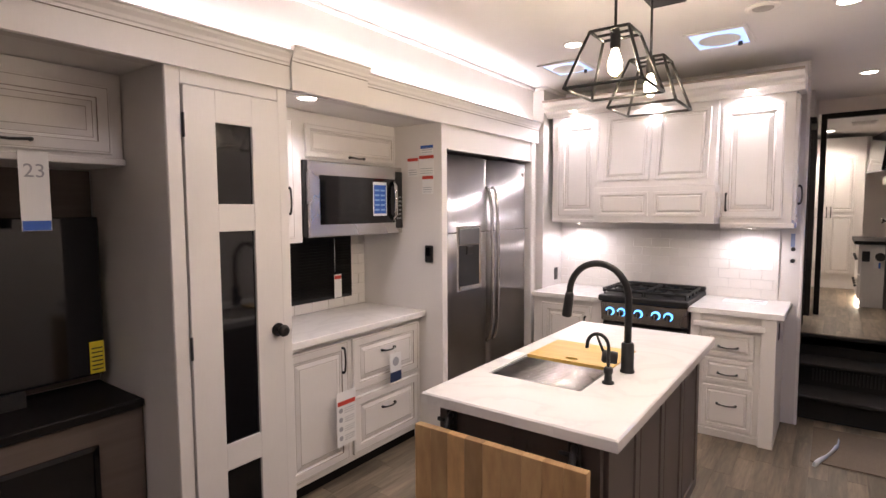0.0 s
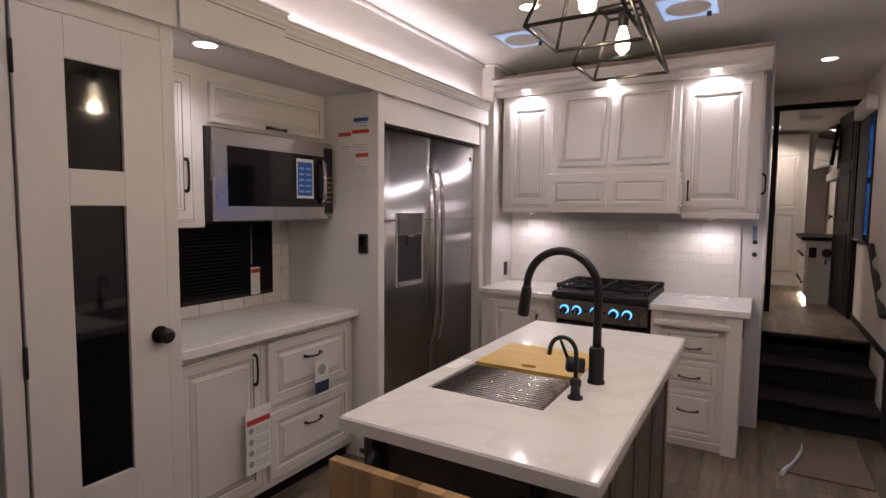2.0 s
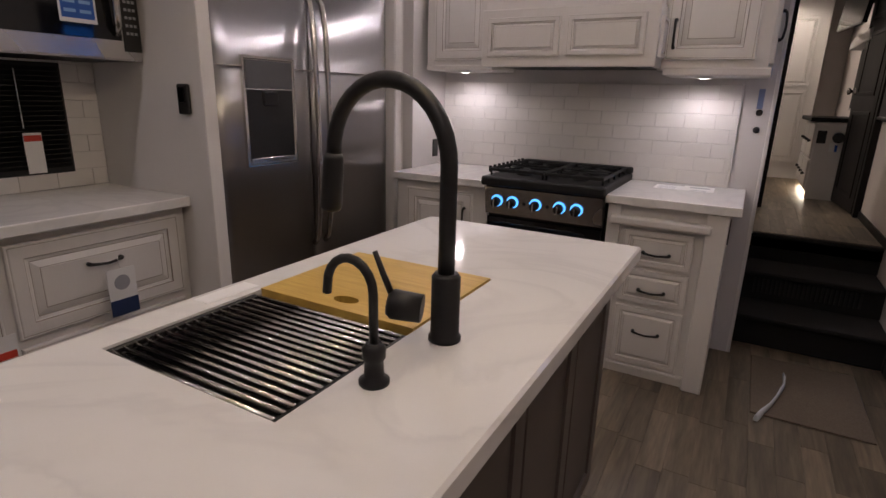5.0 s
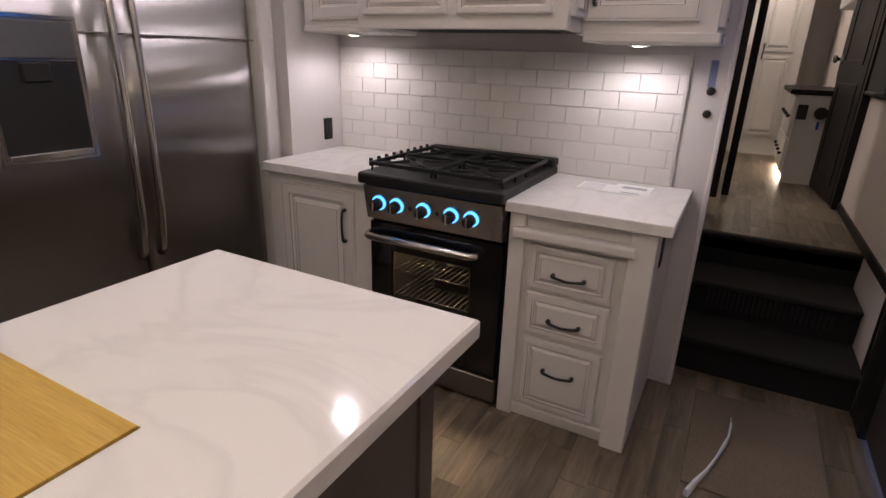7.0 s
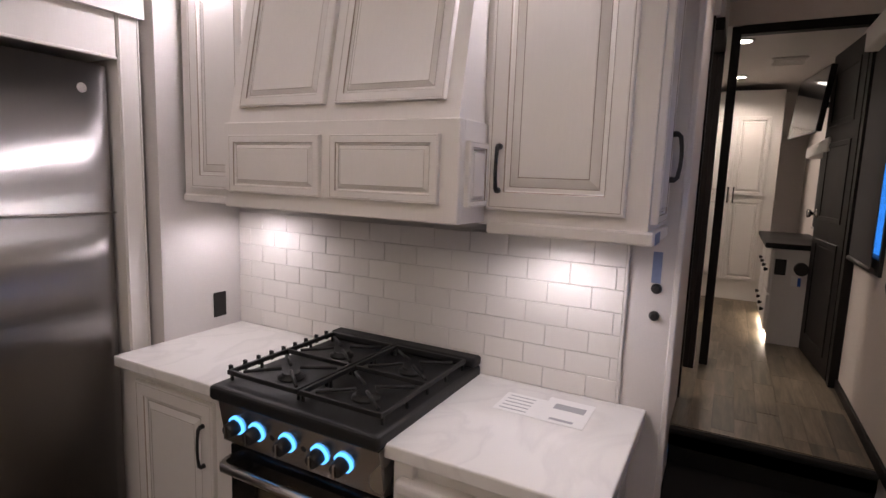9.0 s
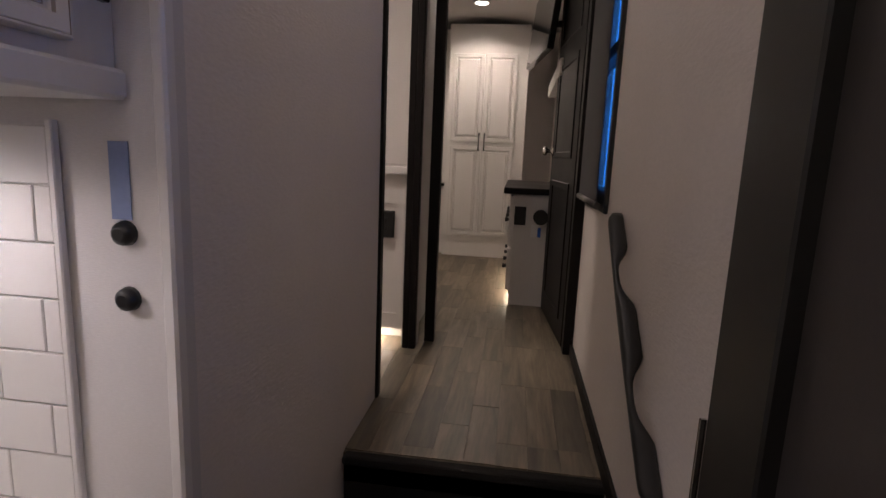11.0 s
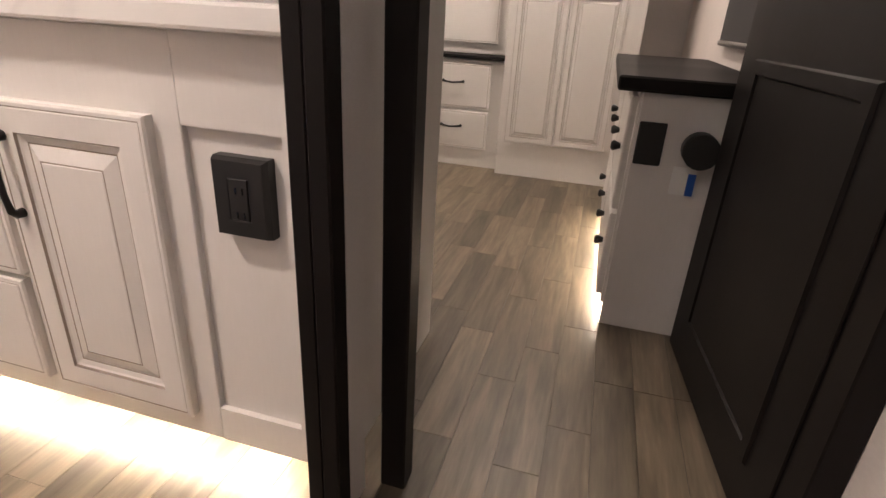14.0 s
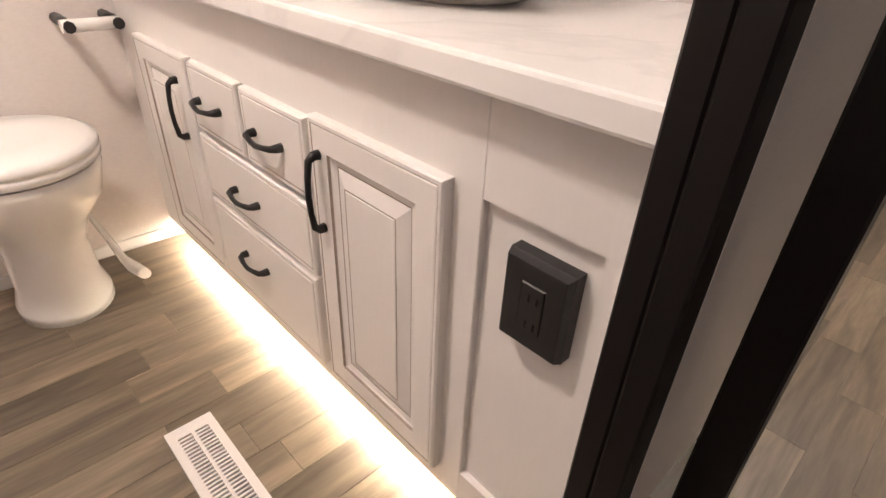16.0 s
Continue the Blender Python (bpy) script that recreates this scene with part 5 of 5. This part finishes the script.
lamp("toe_glow", "AREA", (-0.32, VY + 0.03, VB - 0.004), 5.8, (1, 0.83, 0.66), 1.45, None, 0.03)
o = empty("wall_outlet", 0.36, VY, 1.08, "raised black outlet box on the vanity end", "outlet", "wall outlets")
bm = bmesh.new()
rings_panel(bm, "-y", 0.328, 0.421, 1.078, 1.203, VY + 0.0125, [(0, 0, 0), (0, 0.018, 0), (0.001, 0.020, 0), (0.004, 0.029, 0), (0.006, 0.0295, 0), (0.028, 0.0295, 0), (0.0295, 0.0285, 0), (0.031, 0.031, 0)])
solid("box", bm, BLACKP, o, at=(0.377, VY, 1.072))
for z in (1.112, 1.150):
    for u in (0.371, 0.383):
        box("slot", u - 0.0012, u + 0.0012, VY - 0.0195, VY - 0.0182, z, z + 0.010, BLACKG, 0, o)
sk = empty("vessel_sink", -0.1, 7.36, 1.412, "white oval vessel sink on the vanity", "sink")
bm = bmesh.new()
rings = []
for r, z in ((0.15, 1.4125), (0.21, 1.437), (0.235, 1.527), (0.225, 1.527), (0.19, 1.442), (0.05, 1.427)):
    rings.append([bm.verts.new((-0.10 + 1.1 * r * math.cos(k * math.tau / 32), 7.36 + 0.85 * r * math.sin(k * math.tau / 32), z)) for k in range(32)])
for a, b in zip(rings, rings[1:]):
    for k in range(32):
        bm.faces.new((a[k], a[(k + 1) % 32], b[(k + 1) % 32], b[k])).smooth = True
bm.faces.new(rings[-1])
solid("bowl", bm, PORCELAIN, sk, at=(-0.1, 7.36, 1.4125))

fv = empty("floor_register", -0.128, 6.815, H, "white slotted floor air register", "vent")
bm = bmesh.new()
rings_panel_z = [(-0.275, 6.765, 0.019, 6.865)]
for x0, y0, x1, y1 in rings_panel_z:
    for d in ((x0, x1, y0, y0 + 0.018), (x0, x1, y1 - 0.018, y1), (x0, x0 + 0.03, y0 + 0.018, y1 - 0.018), (x1 - 0.03, x1, y0 + 0.018, y1 - 0.018), (x0 + 0.03, x1 - 0.03, 6.811, 6.819)):
        add_box(bm, *d, H + 0.001, H + 0.007)
    for k in range(23):
        add_box(bm, x0 + 0.034 + k * 0.0100, x0 + 0.0388 + k * 0.0100, y0 + 0.018, y1 - 0.018, H + 0.001, H + 0.0055)
solid("grille", bm, PAINT, fv, at=(-0.128, 6.815, H))
box("well", -0.258, 0.002, 6.778, 6.853, H + 0.0003, H + 0.0012, BLACKP, 0, fv)

wc = empty("toilet", -0.93, 6.72, H, "white porcelain toilet with closed lid and foot pedal", "toilet")
bm = bmesh.new()
levels = [(0.0, 0.135, 0.115, -0.93), (0.03, 0.135, 0.115, -0.93), (0.08, 0.120, 0.100, -0.93), (0.20, 0.110, 0.095, -0.925), (0.27, 0.135, 0.120, -0.915), (0.34, 0.185, 0.165, -0.90), (0.41, 0.20, 0.18, -0.895), (0.43, 0.20, 0.18, -0.895)]
rings = [[bm.verts.new((cx + rx * math.cos(k * math.tau / 32), 6.74 + ry * math.sin(k * math.tau / 32), H + z)) for k in range(32)] for z, rx, ry, cx in levels]
for a, b in zip(rings, rings[1:]):
    for k in range(32):
        bm.faces.new((a[k], a[(k + 1) % 32], b[(k + 1) % 32], b[k])).smooth = True
bm.faces.new(rings[0])
bm.faces.new(rings[-1])
solid("bowl", bm, PORCELAIN, wc, at=(-0.93, 6.74, H))
bm = bmesh.new()
rings = [[bm.verts.new((-0.895 + rx * math.cos(k * math.tau / 36), 6.74 + ry * math.sin(k * math.tau / 36), H + z)) for k in range(36)] for z, rx, ry in ((0.433, 0.198, 0.178), (0.438, 0.205, 0.186), (0.455, 0.205, 0.186), (0.457, 0.200, 0.181), (0.460, 0.206, 0.187), (0.477, 0.204, 0.185), (0.485, 0.185, 0.165), (0.487, 0.10, 0.09))]
for a, b in zip(rings, rings[1:]):
    for k in range(36):
        bm.faces.new((a[k], a[(k + 1) % 36], b[(k + 1) % 36], b[k])).smooth = True
bm.faces.new(rings[0])
bm.faces.new(rings[-1])
solid("lid", bm, PORCELAIN, wc, at=(-0.9, 6.74, H + 0.4))
tube("pedal", [(-0.905, 6.85, H + 0.25), (-0.90, 6.875, H + 0.17), (-0.885, 6.895, H + 0.095), (-0.865, 6.91, H + 0.07), (-0.825, 6.925, H + 0.062)], [0.010, 0.014, 0.020, 0.030, 0.026], PORCELAIN, wc, 12, 0.6)
tp = empty("paper_holder", -1.0, 7.0, 1.19, "black wall holder with a white paper roll bar", "holder")
for y in (6.955, 7.065):
    tube("arm", [(-1.101, y, 1.262), (-1.03, y, 1.262), (-0.965, y, 1.257)], 0.014, BLACKM, tp, 8)
tube("roller", [(-0.985, 6.94, 1.258), (-0.985, 7.07, 1.258)], 0.016, PORCELAIN, tp, 12)
lamp("bath_light", "AREA", (-0.30, 6.35, 2.71), 15, (1, 0.85, 0.76), 0.20)
bl = empty("ceiling_lamp", -0.30, 6.35, CZ, "round white bathroom ceiling lamp, lit", "lamp")
lathe("shade", -0.30, 6.35, [(0.12, CZ - 0.001), (0.12, CZ - 0.02), (0.10, CZ - 0.024)], LENS, bl)
tagged(box("bath_baseboard", -1.10, -1.090, 5.42, 7.09, H, H + 0.04, PAINT, 0.003), "low cream baseboard of the bathroom", "baseboard", kind="structure")

# ---- bedroom ----
bdoor = empty("bedroom_door", 1.24, 7.21, H, "open dark panelled bedroom door", "door")
dm_ = bmesh.new()
add_box(dm_, 0, 0.036, 0, 0.70, 0.012, 1.99, 0.002)
for z0, z1 in ((0.12, 0.80), (0.92, 1.42), (1.52, 1.88)):
    rings_panel(dm_, "-x", 0.10, 0.60, z0, z1, 0.0 - 0.0005, [(0, 0, 0), (0.004, 0.006, 0), (0.03, 0.006, 0), (0.034, 0.001, 0)])
leafob = solid("leaf", dm_, ESPRESSO)
leafob.parent = bdoor
leafob.matrix_basis = pose(0, 0, 0, 0, 0, 5.5)
kn = lathe("knob", 0, 0, [(0.028, 0), (0.028, 0.006), (0.012, 0.012), (0.012, 0.03), (0.027, 0.04), (0.027, 0.055), (0.012, 0.062)], STEELV, None, 18)
kn.parent = bdoor
kn.matrix_basis = pose(-0.065, 0.645, 0.96, 0, -90, 5.5)

chest = empty("chest_of_drawers", 1.13, 8.5, H, "white chest of drawers with a black top", "chest")
box("body", 0.965, XR - 0.001, 7.962, 9.05, H + 0.07, 1.255, PAINT, 0.003, chest)
box("end_panel", 0.972, XR - 0.001, 7.955, 7.962, H, 1.255, PAINT, 0.002, chest)
box("kick", 1.03, XR - 0.001, 7.962, 9.05, H, H + 0.07, PAINT, 0, chest)
tagged(box("top", 0.905, XR - 0.001, 7.93, 9.10, 1.257, 1.295, ESPRESSO, 0.005, chest), "black chest top")
for j in range(2):
    for z0, z1 in ((H + 0.09, 0.91), (0.925, 1.24)):
        flat_front("drawer", "-x", 7.98 + j * 0.53, 8.49 + j * 0.53, z0, z1, 0.965, chest)
        for u in (8.10, 8.37):
            tube("knob", [(0.948, u + j * 0.53, (z0 + z1) / 2), (0.925, u + j * 0.53, (z0 + z1) / 2), (0.918, u + j * 0.53, (z0 + z1) / 2)], [0.007, 0.016, 0.010], BLACKM, chest, 12)
o = empty("wall_outlet", 1.03, 7.95, 1.07, "black outlet plate on the chest end", "outlet", "wall outlets")
box("plate", 0.977, 1.047, 7.949, 7.9555, 1.068, 1.182, BLACKP, 0.003, o)
o = empty("door_stop", 1.13, 7.94, 1.1, "round black holder with a paper tag on the chest end", "holder")
tube("cup", [(1.135, 7.955, 1.125), (1.135, 7.90, 1.125)], 0.045, BLACKP, o, 18)
box("tag", 1.082, 1.142, 7.938, 7.941, 1.0, 1.075, PAPER, 0, o)
box("tag_band", 1.122, 1.142, 7.9365, 7.9378, 1.0, 1.06, BLUEP, 0, o)
tagged(box("chest_toe_strip", 0.985, 0.997, 8.0, 9.0, H + 0.062, H + 0.066, STRIPK, 0), "warm LED strip under the chest", "lamp")
lamp("chest_glow", "AREA", (0.99, 8.5, H + 0.058), 4.0, (1, 0.83, 0.66), 0.03, None, 1.0)

ward = empty("wardrobe", 0.65, 9.8, H, "tall cream wardrobe with two panelled doors", "wardrobe")
box("body", 0.325, 1.02, 9.53, 10.09, H, 2.60, PAINT, 0.003, ward)
for u0, u1 in ((0.365, 0.640), (0.648, 0.925)):
    panel_door("door", "-y", u0, u1, H + 0.20, 1.56, 9.53, ward, thin=0.6)
    panel_door("door", "-y", u0, u1, 1.60, 2.35, 9.53, ward, thin=0.6)
for u in (0.62, 0.668):
    pull(ward, "-y", u, 1.60, 9.51, True, 0.14)
dresser = empty("dresser", 0.0, 9.85, H, "cream dresser unit with black top and drawers", "dresser")
box("body", -0.75, 0.318, 9.62, 10.09, H, 1.185, PAINT, 0.003, dresser)
tagged(box("top", -0.75, 0.318, 9.59, 10.09, 1.189, 1.209, ESPRESSO, 0.003, dresser), "black dresser top")
for z0, z1 in ((0.91, 1.165), (0.67, 0.895)):
    for u0 in (-0.72, -0.20):
        flat_front("drawer", "-y", u0, u0 + 0.47 - (0.03 if u0 > -0.5 else 0), z0, z1, 9.62, dresser)
        pull(dresser, "-y", u0 + 0.22, (z0 + z1) / 2 + 0.02, 9.602, False, 0.12)
hutch = empty("hutch", 0.0, 10.0, 1.215, "cream wall unit above the dresser", "cabinet")
box("body", -0.75, 0.318, 9.75, 10.09, 1.211, 2.60, PAINT, 0.003, hutch)
flat_front("door", "-y", -0.18, 0.24, 1.27, 2.30, 9.75, hutch)
tube("knob", [(0.19, 9.73, 1.66), (0.19, 9.70, 1.66)], 0.018, BLACKM, hutch, 12)

btv = empty("bedroom_television", 1.10, 8.05, 2.0, "small flat television on a wall bracket", "television")
q = bmesh.new()
add_box(q, -0.018, 0.018, -0.36, 0.36, -0.21, 0.21, 0.004)
s_ = solid("screen", q, BLACKG)
s_.parent = btv
s_.matrix_basis = pose(-0.02, 0.0, 0.26, 0, 6, 8)
tube("arm", [(1.10, 8.05, 2.26), (XR + 0.001, 8.05, 2.26)], 0.02, BLACKM, btv, 10)
tagged(box("wall_shelf", 1.17, XR - 0.001, 7.75, 8.9, 1.93, 2.02, PAINT, 0.006), "cream valance ledge above the bedroom window", "valance")
rs = empty("roller_shade", XR - 0.03, 8.3, 1.35, "charcoal roller shade over the bedroom window", "shade")
box("cloth", XR - 0.02, XR - 0.016, 7.78, 8.85, 1.37, 1.93, SHADE, 0, rs)
tube("hem_bar", [(XR - 0.018, 7.78, 1.37), (XR - 0.018, 8.85, 1.37)], 0.010, STEEL, rs, 8)
bv = empty("ceiling_vent", 0.95, 8.5, 2.66, "square white ceiling grille in the bedroom", "vent")
bm = bmesh.new()
add_box(bm, 0.83, 1.07, 8.38, 8.62, 2.648, 2.659, 0.002)
for k in range(9):
    add_box(bm, 0.845, 1.055, 8.395 + k * 0.025, 8.407 + k * 0.025, 2.640, 2.648)
solid("grille", bm, CEIL, bv, at=(0.95, 8.5, 2.64))

# ---- pieces of walls and floors ----
def tile_mesh(w, h, d, face):
    bm = bmesh.new()
    if face == "-y":
        add_box(bm, -w / 2, w / 2, -d, 0, -h / 2, h / 2, 0.0015)
    else:
        add_box(bm, 0, d, -w / 2, w / 2, -h / 2, h / 2, 0.0015)
    bmesh.ops.recalc_face_normals(bm, faces=bm.faces)
    me = bpy.data.meshes.new("tile")
    bm.to_mesh(me)
    bm.free()
    me.materials.append(TILE)
    return me


def lay_tiles(parent, face, u0, u1, z0, z1, plane, w=0.152, h=0.0765):
    cache = {}
    row = 0
    z = z0
    while z < z1 - 0.005:
        hh = min(h, z1 - z) - 0.002
        u = u0 - (w / 2 if row % 2 else 0)
        while u < u1 - 0.003:
            a, b = max(u, u0) + 0.001, min(u + w, u1) - 0.001
            if b - a > 0.006:
                key = (round(b - a, 3), round(hh, 3))
                if key not in cache:
                    cache[key] = tile_mesh(b - a, hh, 0.005, face)
                ob = new("tile", cache[key])
                ob.location = spot_on(face, (a + b) / 2, z + hh / 2 + 0.001, plane, random.uniform(0, 0.0006))
                place(ob, parent)
            u += w
        z += h
        row += 1


lay_tiles(bpy.data.objects["backsplash_bed"], "-y", -1.393, 0.382, 0.951, 1.491, YB - 0.006)
lay_tiles(bpy.data.objects["nook_backsplash_bed"], "+x", 2.60, 3.428, 0.951, 1.50, -2.2155)


def lay_planks(parent, x0, x1, y0, y1, z, w=0.098, length=0.46):
    cache = {}
    x, col = x0, 0
    while x < x1 - 0.01:
        xb = min(x + w, x1)
        y = y0 - random.uniform(0.05, length * 0.9)
        while y < y1 - 0.02:
            a, b = max(y, y0), min(y + length, y1)
            if b - a > 0.03:
                key = (round(xb - x, 3), round(b - a, 2))
                if key not in cache:
                    bm = bmesh.new()
                    add_box(bm, -(xb - x) / 2 + 0.0004, (xb - x) / 2 - 0.0004, -(b - a) / 2 + 0.0004, (b - a) / 2 - 0.0004, -0.004, 0, 0.0006)
                    me = bpy.data.meshes.new("plank")
                    bm.to_mesh(me)
                    bm.free()
                    me.materials.append(FLOOR)
                    cache[key] = me
                ob = new("plank", cache[key])
                ob.location = ((x + xb) / 2, (a + b) / 2, z)
                place(ob, parent)
            y += length
        x = xb
        col += 1


lay_planks(floor, -1.7, XR - 0.002, 1.05, 5.46, 0.0)
lay_planks(hall_floor, -1.09, XR - 0.002, 6.135, 9.62, H)
